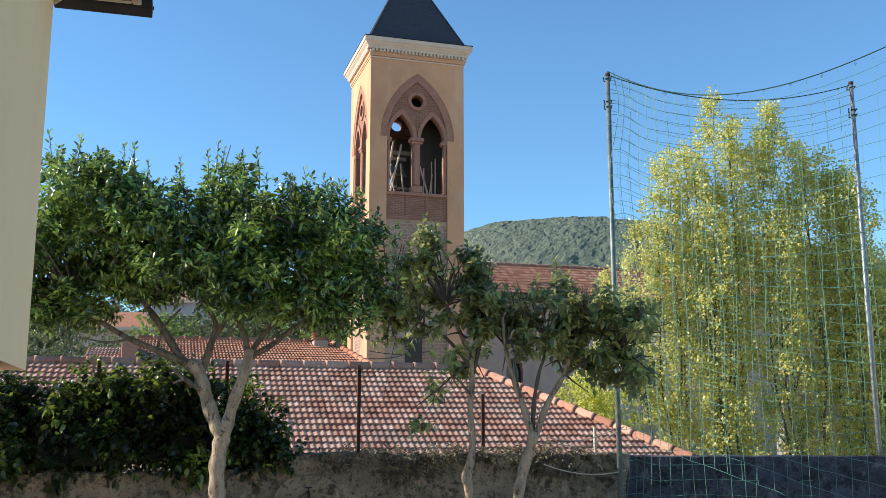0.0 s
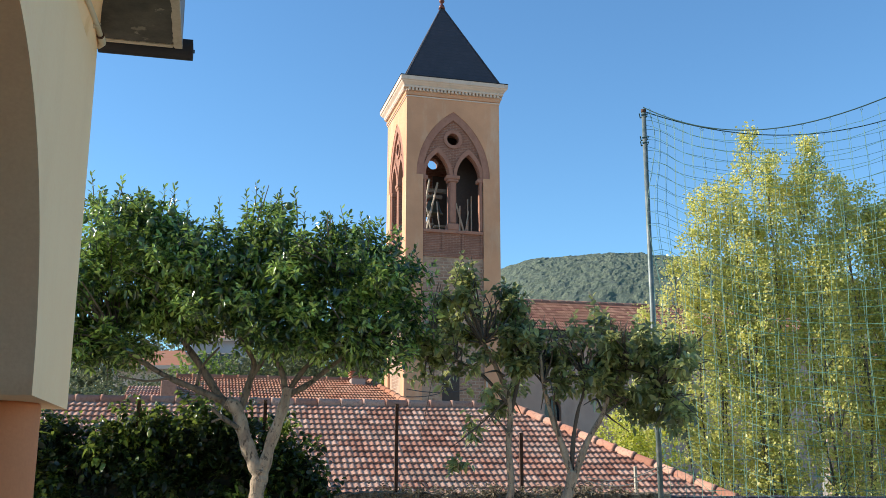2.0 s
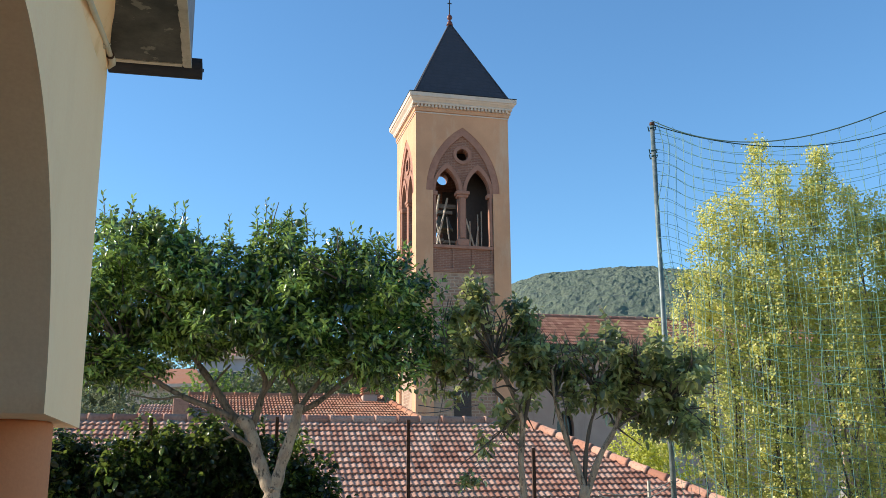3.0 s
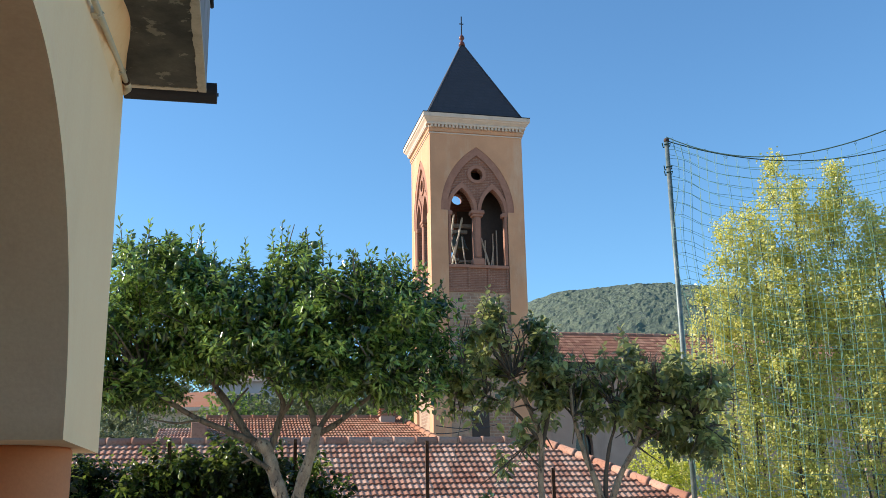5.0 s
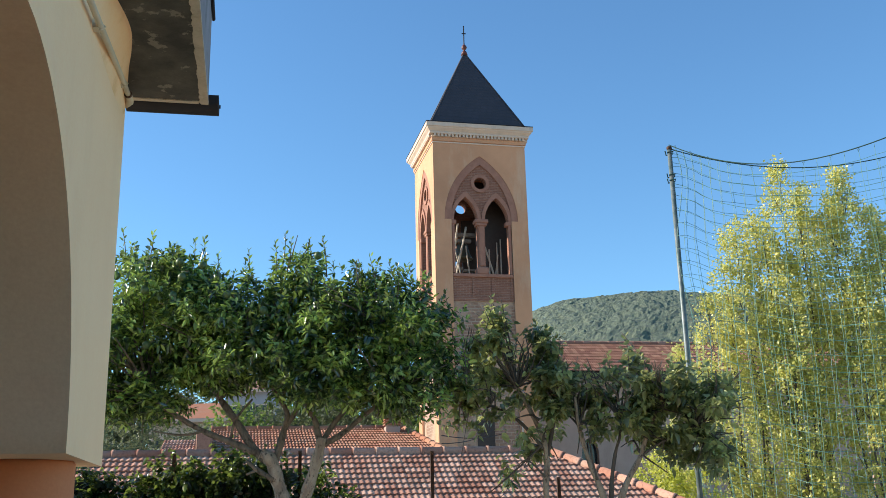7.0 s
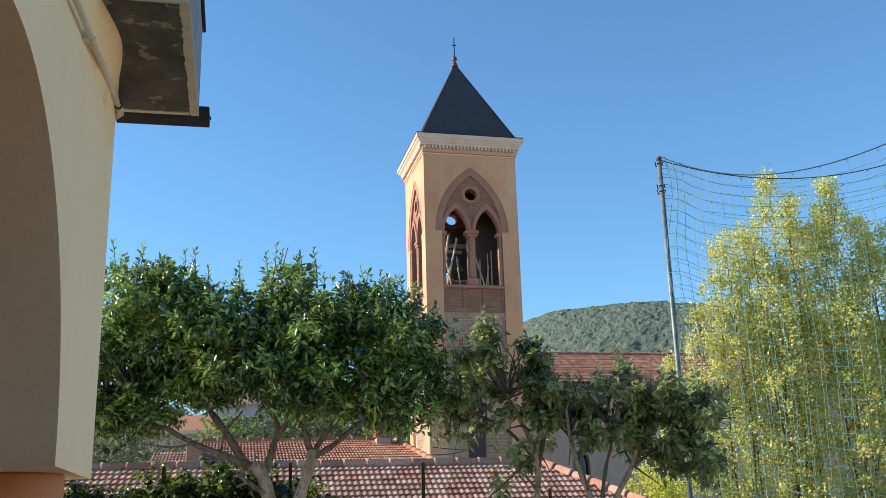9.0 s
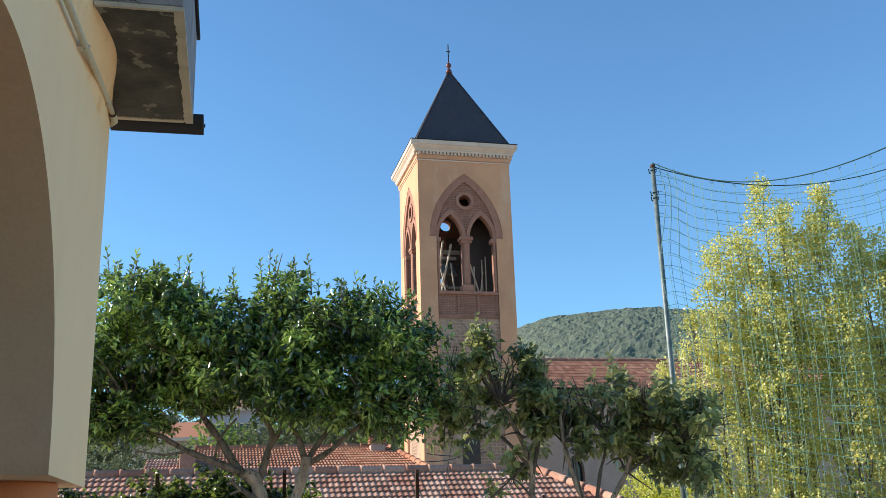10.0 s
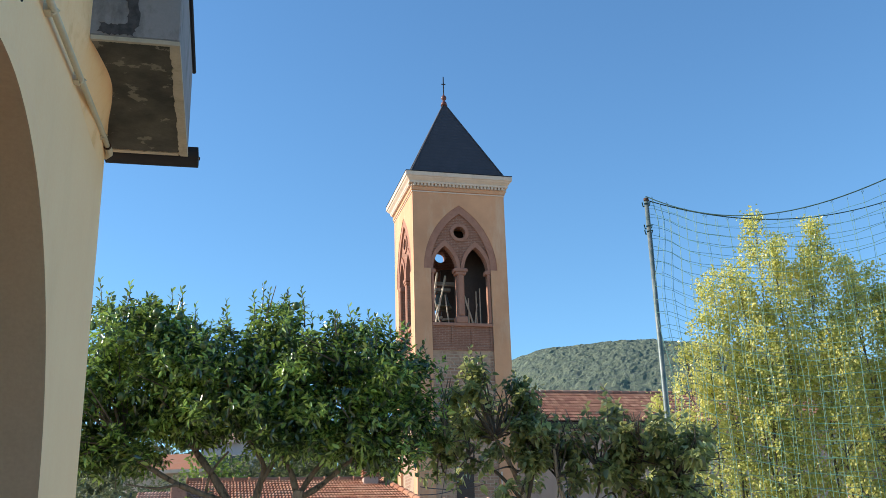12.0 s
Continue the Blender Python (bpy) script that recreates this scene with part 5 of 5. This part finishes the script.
    for x, y, z in ((-2.86, 8.1, 3.78), (-2.66, 8.1, 3.74), (-2.80, 8.0, 3.62), (-2.87, 8.0, 3.46), (-3.42, 8.1, 3.68), (-3.12, 8.0, 3.52), (-2.4, 8.0, 3.45), (-2.08, 8.0, 3.30), (-2.18, 8.0, 3.02), (-3.12, 8.1, 3.06), (-1.68, 8.3, 3.84), (-3.5, 8.2, 3.85)):
        part("fruit", smooth(Build().lathe((x, y, z), [(0.008, -0.036), (0.026, -0.026), (0.037, 0.0), (0.026, 0.026), (0.008, 0.036)], 12).mesh("fruit")), FRUIT, t, "round unripe green fruit")


def young_tree(base, lines, flat, roots, count, seed, label, shoots, y, limbs):
    t = thing("young_tree", base, label, "tree", "yard trees", grid=False)
    rg = np.random.default_rng(seed)
    blobs = [(x, y + 0.1 * math.sin(i * 2.1), z, rx, 0.15 + rx * 0.9, rz) for i, (x, z, rx, rz) in enumerate(flat)]
    tips, ways = tip_points(blobs, count, rg, 0.35, 0.15, count // 6)
    skin = rosettes(tips, ways, 9, 0.090, rg, 0.15, 1.2)
    tall, twl = shoot_set(shoots, y - 0.1, 0.30, 0.098, 14, 0.1)
    part("crown", crown_mesh([skin, tall], 0.56, 0.3, 0.26, seed), LOQUAT, t, "loose drooping dull green leaves")
    part("trunk", limb_mesh(lines, 14), BARK, t, "slender pale grey-brown trunk")
    part("branchwork", limb_mesh(limbs + twig_lines(tips, ways / np.linalg.norm(ways, axis=1, keepdims=True), roots, count // 4, seed) + twl, 6), BARK_DARK, t, "thin dark limbs")


def yard_trees():
    citrus_tree()

    def run(pts, r0, r1, y):
        return ([(x, y, z) for x, z in pts], r0, r1)

    young_tree((0.26, 9.1, 0),
               [run([(0.42, -0.02), (0.32, 0.5), (0.24, 0.97), (0.23, 1.18), (0.27, 1.43), (0.25, 1.78), (0.27, 2.14), (0.16, 2.46), (0.03, 2.72), (-0.10, 3.04)], 0.048, 0.014, 9.1), run([(0.23, 1.30), (0.185, 1.16), (0.20, 1.10)], 0.016, 0.022, 9.07)],
               [(-0.16, 3.28, 0.17, 0.22), (-0.23, 2.99, 0.31, 0.25), (-0.44, 2.83, 0.25, 0.23), (0.25, 3.12, 0.20, 0.19), (0.08, 2.83, 0.31, 0.25), (0.35, 2.72, 0.23, 0.25), (-0.49, 2.51, 0.20, 0.17), (-0.07, 2.51, 0.25, 0.17), (0.27, 2.41, 0.17, 0.22), (0.08, 2.20, 0.18, 0.13), (-0.05, 1.98, 0.07, 0.06), (-0.22, 1.64, 0.09, 0.03), (-0.55, 1.80, 0.04, 0.05)],
               [(0.16, 9.1, 2.46), (0.03, 9.1, 2.72), (0.35, 9.1, 2.6), (-0.23, 9.1, 2.56), (-0.44, 9.1, 2.62), (0.25, 9.1, 2.2)], 520, 31, "slender young tree with loose dull green leaves",
               [(-0.16, 3.58), (0.22, 3.36), (-0.32, 3.30), (0.05, 3.2), (0.33, 3.25), (-0.05, 3.4), (0.4, 3.05), (-0.6, 2.95)], 9.1,
               [run([(0.27, 2.05), (0.35, 2.41), (0.35, 2.72), (0.27, 3.10)], 0.024, 0.008, 9.1), run([(0.25, 2.15), (0.03, 2.41), (-0.23, 2.56), (-0.44, 2.62)], 0.020, 0.006, 9.1), run([(0.25, 1.9), (0.1, 2.05), (0.0, 2.0)], 0.012, 0.004, 9.05), run([(0.0, 2.0), (-0.1, 1.8), (-0.24, 1.66)], 0.004, 0.002, 9.05), run([(-0.42, 2.5), (-0.5, 2.1), (-0.55, 1.82)], 0.004, 0.002, 9.05)])
    young_tree((0.72, 9.0, 0),
               [run([(0.62, -0.02), (0.64, 0.5), (0.67, 0.97), (0.71, 1.18), (0.79, 1.43), (0.82, 1.56)], 0.052, 0.046, 9.0),
                run([(0.81, 1.50), (0.72, 1.81), (0.64, 2.04), (0.57, 2.34), (0.55, 2.60)], 0.034, 0.012, 9.0),
                run([(0.83, 1.50), (0.95, 1.81), (1.09, 2.04), (1.17, 2.24), (1.33, 2.55)], 0.034, 0.010, 9.0)],
               [(1.06, 2.98, 0.13, 0.16), (0.71, 2.66, 0.22, 0.21), (1.02, 2.71, 0.25, 0.22), (0.78, 2.36, 0.18, 0.15), (1.34, 2.60, 0.30, 0.22), (1.62, 2.58, 0.33, 0.27), (1.74, 2.29, 0.22, 0.30), (1.43, 2.31, 0.30, 0.20), (1.76, 2.04, 0.17, 0.17), (1.04, 2.42, 0.22, 0.14), (1.5, 2.1, 0.14, 0.1)],
               [(0.57, 9.0, 2.34), (1.17, 9.0, 2.24), (0.94, 9.0, 2.4), (1.33, 9.0, 2.5), (1.6, 9.0, 2.3), (1.09, 9.0, 2.1)], 560, 32, "slender young forked tree with loose dull green leaves",
               [(1.02, 3.14), (0.86, 2.98), (1.14, 3.02), (1.42, 2.92), (1.72, 2.90), (1.6, 2.86), (0.66, 2.92)], 9.0,
               [run([(0.81, 1.54), (0.83, 1.83), (0.88, 2.09), (0.94, 2.29), (0.92, 2.60)], 0.026, 0.008, 9.02), run([(1.10, 2.06), (1.35, 2.2), (1.62, 2.25)], 0.016, 0.006, 9.0), run([(0.70, 1.86), (0.66, 2.2), (0.75, 2.4)], 0.012, 0.005, 8.98)])


def hedge():
    t = thing("creeper_hedge", (-0.5, 9.7, 1.19), "dark overgrown creeper hedge spilling over the yard wall", "hedge")
    blobs = [(-1.9 + 0.42 * i, 9.72, 1.66 + 0.10 * math.sin(i * 1.9), 0.36, 0.34, 0.44 + 0.05 * math.sin(i * 2.7)) for i in range(7)]
    blobs += [(0.86, 9.66, 1.55, 0.30, 0.28, 0.26), (-4.6, 9.8, 1.6, 0.9, 0.4, 0.45), (-3.4, 9.8, 1.6, 0.9, 0.4, 0.45), (-2.5, 9.7, 1.6, 0.6, 0.4, 0.45), (0.2, 9.62, 1.45, 0.5, 0.28, 0.28), (-0.05, 9.7, 1.96, 0.16, 0.2, 0.20), (-0.6, 9.5, 1.36, 1.2, 0.16, 0.22), (0.65, 9.6, 1.32, 0.55, 0.2, 0.2), (1.05, 9.62, 1.38, 0.16, 0.16, 0.2), (-2.2, 9.55, 1.36, 1.2, 0.2, 0.22)]
    crown, at, way = sprigs(blobs, 6200, 8, 0.068, 41, 0.35, 0.12, 0.70, 0.40, 0.4, "leaves", 330, 0.15)
    part("leaves", crown, IVY, t, "dark creeper leaves, lit yellow-green on top")
    part("stems", limb_mesh([([(x, 9.7, 1.1), (x + 0.1, 9.66, 1.4), (x - 0.05, 9.68, 1.8)], 0.014, 0.005) for x in np.arange(-4.5, 1.0, 0.35)]), BARK_DARK, t)
    # lumps added between the leaves to paint the hedge's inner shade
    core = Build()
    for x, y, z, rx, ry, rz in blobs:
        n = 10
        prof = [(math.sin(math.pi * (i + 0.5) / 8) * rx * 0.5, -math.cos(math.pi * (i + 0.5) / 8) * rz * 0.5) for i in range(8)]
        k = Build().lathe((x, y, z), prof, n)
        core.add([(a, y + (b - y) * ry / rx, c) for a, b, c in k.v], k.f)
    part("shade_core", core, HEDGE_SHADE, t, "near-black lumps standing for the shade inside the hedge")
    d = thing("dry_creeper", (3.0, 9.6, 1.33), "dead brown creeper matted over the wall top", "creeper")
    blobs = [(1.6 + 0.33 * i, 9.55 + 0.04 * math.sin(i), 1.30 + 0.02 * math.sin(i * 2.2), 0.22, 0.14, 0.055 + 0.02 * math.sin(i * 3.1)) for i in range(9)]
    blobs += [(3.75, 9.46, 1.20, 0.4, 0.06, 0.08), (2.35, 9.46, 1.18, 0.3, 0.06, 0.10)]
    me, at, way = sprigs(blobs, 800, 7, 0.045, 43, 0.1, 0.10, 0.5, 0.4)
    part("dead_leaves", me, DRY, d)
    part("runners", limb_mesh([([tuple(at[i]), tuple(at[i] + np.array([0.15, -0.03, -0.02])), tuple(at[i] + np.array([0.3, -0.01, -0.07]))], 0.005, 0.002) for i in range(60)], 5), BARK_DARK, d)


def poplars():
    t = thing("poplar_clump", (6.8, 22, 0), "clump of upright poplars turning yellow-green in autumn", "tree", grid=False)
    stems = [(3.75, 22.0, 4.9, 0.55), (4.35, 21.6, 6.0, 0.62), (5.15, 21.8, 7.75, 0.72), (5.75, 22.3, 8.0, 0.6), (6.30, 22.0, 9.15, 0.72), (6.98, 22.4, 8.75, 0.5), (7.65, 22.0, 9.0, 0.78), (8.35, 22.3, 8.1, 0.7), (8.95, 21.8, 7.3, 0.7), (9.5, 22.2, 6.0, 0.65), (10.1, 21.7, 4.9, 0.7), (10.9, 22.0, 4.3, 0.8), (3.1, 21.6, 3.0, 0.5), (11.8, 22.0, 4.0, 0.8), (6.62, 21.7, 8.5, 0.62), (7.2, 21.7, 8.3, 0.62), (5.68, 21.6, 7.6, 0.62), (8.2, 21.6, 7.7, 0.62), (9.2, 22.3, 6.6, 0.65), (4.75, 21.6, 6.8, 0.6), (9.1, 21.5, 7.3, 0.6), (10.0, 22.4, 5.6, 0.7), (6.0, 21.3, 6.0, 0.7), (7.4, 21.3, 6.2, 0.7), (8.75, 21.9, 7.75, 0.6), (9.45, 21.7, 6.8, 0.6)]
    rg = np.random.default_rng(51)
    spots, axes, sizes, lines, twigs = [], [], [], [], []
    for x, y, top, r in stems:
        top += 0.06
        lean, bend, phase = rg.uniform(-0.05, 0.05), rg.uniform(0.08, 0.22), rg.uniform(0, math.tau)

        def sway(h, x=x, top=top, lean=lean, bend=bend, phase=phase):
            return x + lean * (h - top) + bend * np.sin(h * 1.1 + phase) * (1 - h / top)

        lines.append(([(float(sway(top * q / 6)), y, top * q / 6) for q in range(6)] + [(x, y, top - 0.2)], 0.030, 0.006))
        base = 0.5
        clusters = int((top - base) * r * 28)
        u = rg.uniform(0, 1, clusters) ** 0.9
        z = base + (top - base) * u
        wide = r * np.minimum(1, 4.6 * (1 - u) + 0.22) ** 0.7 * (0.82 + 0.22 * np.sin(z * 2.6 + x * 5)) * (1.15 - 0.25 * u)
        ang = rg.uniform(0, math.tau, clusters)
        rad = wide * rg.uniform(0.02, 1, clusters) ** 0.5
        c = np.stack([sway(z) + rad * np.cos(ang), y + rad * np.sin(ang), z], axis=1)
        per = 44
        shape = rg.uniform(0.6, 1.3, (clusters, 1, 1)) * np.array([0.105, 0.105, 0.135])
        p = (c[:, None, :] + np.clip(rg.normal(size=(clusters, per, 3)), -1.7, 1.7) * shape).reshape(-1, 3)
        spots.append(p)
        axes.append(rg.normal(size=p.shape) + np.array([0, 0, -0.2]))
        sizes.append(rg.uniform(0.048, 0.090, len(p)))
        for k in range(0, clusters, 9):
            q = Vector(c[k])
            root = Vector((float(sway(max(0.3, q.z - 0.6))), y, max(0.3, q.z - 0.6)))
            twigs.append(([root, root.lerp(q, 0.5) + Vector((0, 0, -0.03)), q], 0.014, 0.004))
    me = small_leaves("crown", np.concatenate(spots), np.concatenate(axes), np.concatenate(sizes), 0.8, 52)
    part("crown", me, POPLAR, t, "small yellow-green fluttering leaves")
    for line in lines:
        part("trunk", limb_mesh([line], 8), BARK_DARK, t, "thin upright brown stem")
    tagged(part("branchwork", limb_mesh(twigs, 4), BARK_DARK, t, "thin brown side shoots"), kind="stuff")
    s = thing("yellow_shrub", (2.6, 19.5, 0), "yellow-green shrub growing beside the tiled shed", "shrub", grid=False)
    me, at, way = sprigs([(2.75, 20.2, 2.0, 0.5, 0.6, 0.55), (3.4, 20.4, 1.75, 0.6, 0.6, 0.6), (3.1, 20.2, 0.9, 0.8, 0.6, 0.8)], 800, 8, 0.07, 55, 0.4, 0.16, 0.7, 0.15)
    part("crown", me, YELLOWLEAF, s)
    part("stems", limb_mesh([([(2.9 + 0.1 * i, 20.2, 0), (2.8 + 0.14 * i, 20.2, 1.8)], 0.02, 0.006) for i in range(5)]), BARK_DARK, s)


def far_left():
    """Shrubs and houses behind the shed roof."""
    for i, (x, y, z, r) in enumerate(((-13.5, 33, 3.2, 1.5), (-11.0, 33, 2.9, 1.4), (-15.8, 34, 3.5, 1.7), (-9.2, 36, 3.3, 1.2), (-17.8, 36, 4.0, 1.9), (-12.4, 38, 4.0, 1.5), (-19.6, 40, 5.0, 2.3), (-16.6, 43, 5.2, 1.9))):
        s = thing("olive_shrub", (x, y, 0), "rounded grey-green shrub behind the roofs", "shrub", "far shrubs", grid=False)
        me, at, way = sprigs([(x, y, z, r, r, r * 0.8), (x + 0.3, y, z * 0.5, r, r, z * 0.5)], int(420 * r), 9, 0.15, 60 + i, 0.3, 0.3, 0.5, 0.2)
        part("crown", me, OLIVE, s)
        part("trunk", limb_mesh([([(x, y, 0), (x + 0.1, y, z * 0.6), (x, y, z)], 0.09, 0.03)], 8), BARK_DARK, s)

    def house(x, y, w, d, h, peak, wallmat, roofmat, label, rows):
        f = thing("far_house", (x, y, 0), label, "house", "houses of the town", grid=False)
        wall = part("wall", Build().box(x - w / 2, x + w / 2, y, y + d, 0, h), wallmat, f)
        e = 0.5
        part("roof", Build().add([(x - w / 2 - e, y - e, h), (x + w / 2 + e, y - e, h), (x + w / 2 + e, y + d + e, h), (x - w / 2 - e, y + d + e, h), (x - w / 4, y + d / 2, peak), (x + w / 4, y + d / 2, peak)],
                                 [(0, 1, 5, 4), (1, 2, 5), (2, 3, 4, 5), (3, 0, 4), (3, 2, 1, 0)]), roofmat, f, "low tiled hip roof")
        part("eave_band", Build().box(x - w / 2 - e, x + w / 2 + e, y - e, y - e + 0.12, h - 0.22, h - 0.004), STONE, f)
        for r in range(rows):
            for k in range(3):
                wx, wz = x + (k - 1) * w * 0.3, h - 1.9 - r * 2.9
                o = part("window", Build().box(wx - 0.5, wx + 0.5, y - 0.03, y + 0.02, wz - 0.7, wz + 0.7), GLASS, f)
                part("window_frame", Build().box(wx - 0.6, wx + 0.6, y - 0.05, y - 0.005, wz - 0.82, wz - 0.70).box(wx - 0.6, wx + 0.6, y - 0.05, y - 0.005, wz + 0.70, wz + 0.80).box(wx - 0.6, wx - 0.5, y - 0.05, y - 0.005, wz - 0.7, wz + 0.7).box(wx + 0.5, wx + 0.6, y - 0.05, y - 0.005, wz - 0.7, wz + 0.7), STONE, o)

    house(-20.4, 60, 4.6, 6, 7.6, 8.9, PALEWALL, CLAY_FAR, "pale two-storey house with a pink tile roof", 2)
    house(-20.6, 75, 3.6, 5, 11.2, 12.4, GREYWALL, CLAY_OLD, "grey three-storey house with a tile roof", 3)
    house(-10.2, 72, 3.0, 5, 8.2, 9.2, GREYWALL, CLAY_OLD, "grey-white house with a tile roof", 2)
    for i, (x, y, z, leaf) in enumerate(((-14.2, 50, 5.6, GREENLEAF), (-12.6, 52, 5.6, OLIVE), (-17.4, 54, 4.6, OLIVE), (-6.2, 50, 6.4, OLIVE), (-5.0, 46, 4.8, GREENLEAF), (-10.6, 54, 6.9, OLIVE), (-8.4, 52, 6.7, OLIVE), (-12.2, 60, 7.6, GREENLEAF), (-22.5, 54, 7.0, OLIVE), (-16.0, 66, 7.5, OLIVE), (-12.5, 66, 7.8, OLIVE))):
        s = thing("far_tree", (x, y, 0), "leafy green tree among far houses", "tree", "far trees", grid=False)
        me, at, way = sprigs([(x, y, z, 1.8, 1.5, 1.7), (x + 0.6, y, z - 1.2, 1.5, 1.2, 1.5), (x - 0.4, y, z - 2.4, 1.6, 1.2, 1.5)], 760, 9, 0.2, 80 + i, 0.3, 0.4, 0.6, 0.2)
        part("crown", me, leaf, s)
        part("trunk", limb_mesh([([(x, y, 0), (x + 0.1, y, z * 0.5), (x, y, z)], 0.14, 0.04)], 8), BARK_DARK, s)

    for i in range(8):
        x, y, z = -36 + 4.3 * i, 88 + 3 * math.sin(i * 2.1), 9.6 + 1.3 * math.sin(i * 1.7)
        s = thing("far_tree", (x, y, 0), "tall dark green tree behind the far houses", "tree", "far trees", grid=False)
        me, at, way = sprigs([(x, y, z, 3.0, 2.4, 2.6), (x + 0.8, y, z - 2.6, 2.8, 2.2, 2.6), (x - 0.6, y, z - 5, 2.8, 2.2, 2.6)], 1000, 8, 0.32, 180 + i, 0.3, 0.6, 0.6, 0.2, 0.5, "crown", 60, 0.8)
        part("crown", me, OLIVE, s)
        part("trunk", limb_mesh([([(x, y, 0), (x + 0.1, y, z * 0.5), (x, y, z)], 0.22, 0.06)], 8), BARK_DARK, s)


yard_trees()
hedge()
poplars()
far_left()
for build in LATER[::-1]:
    build()
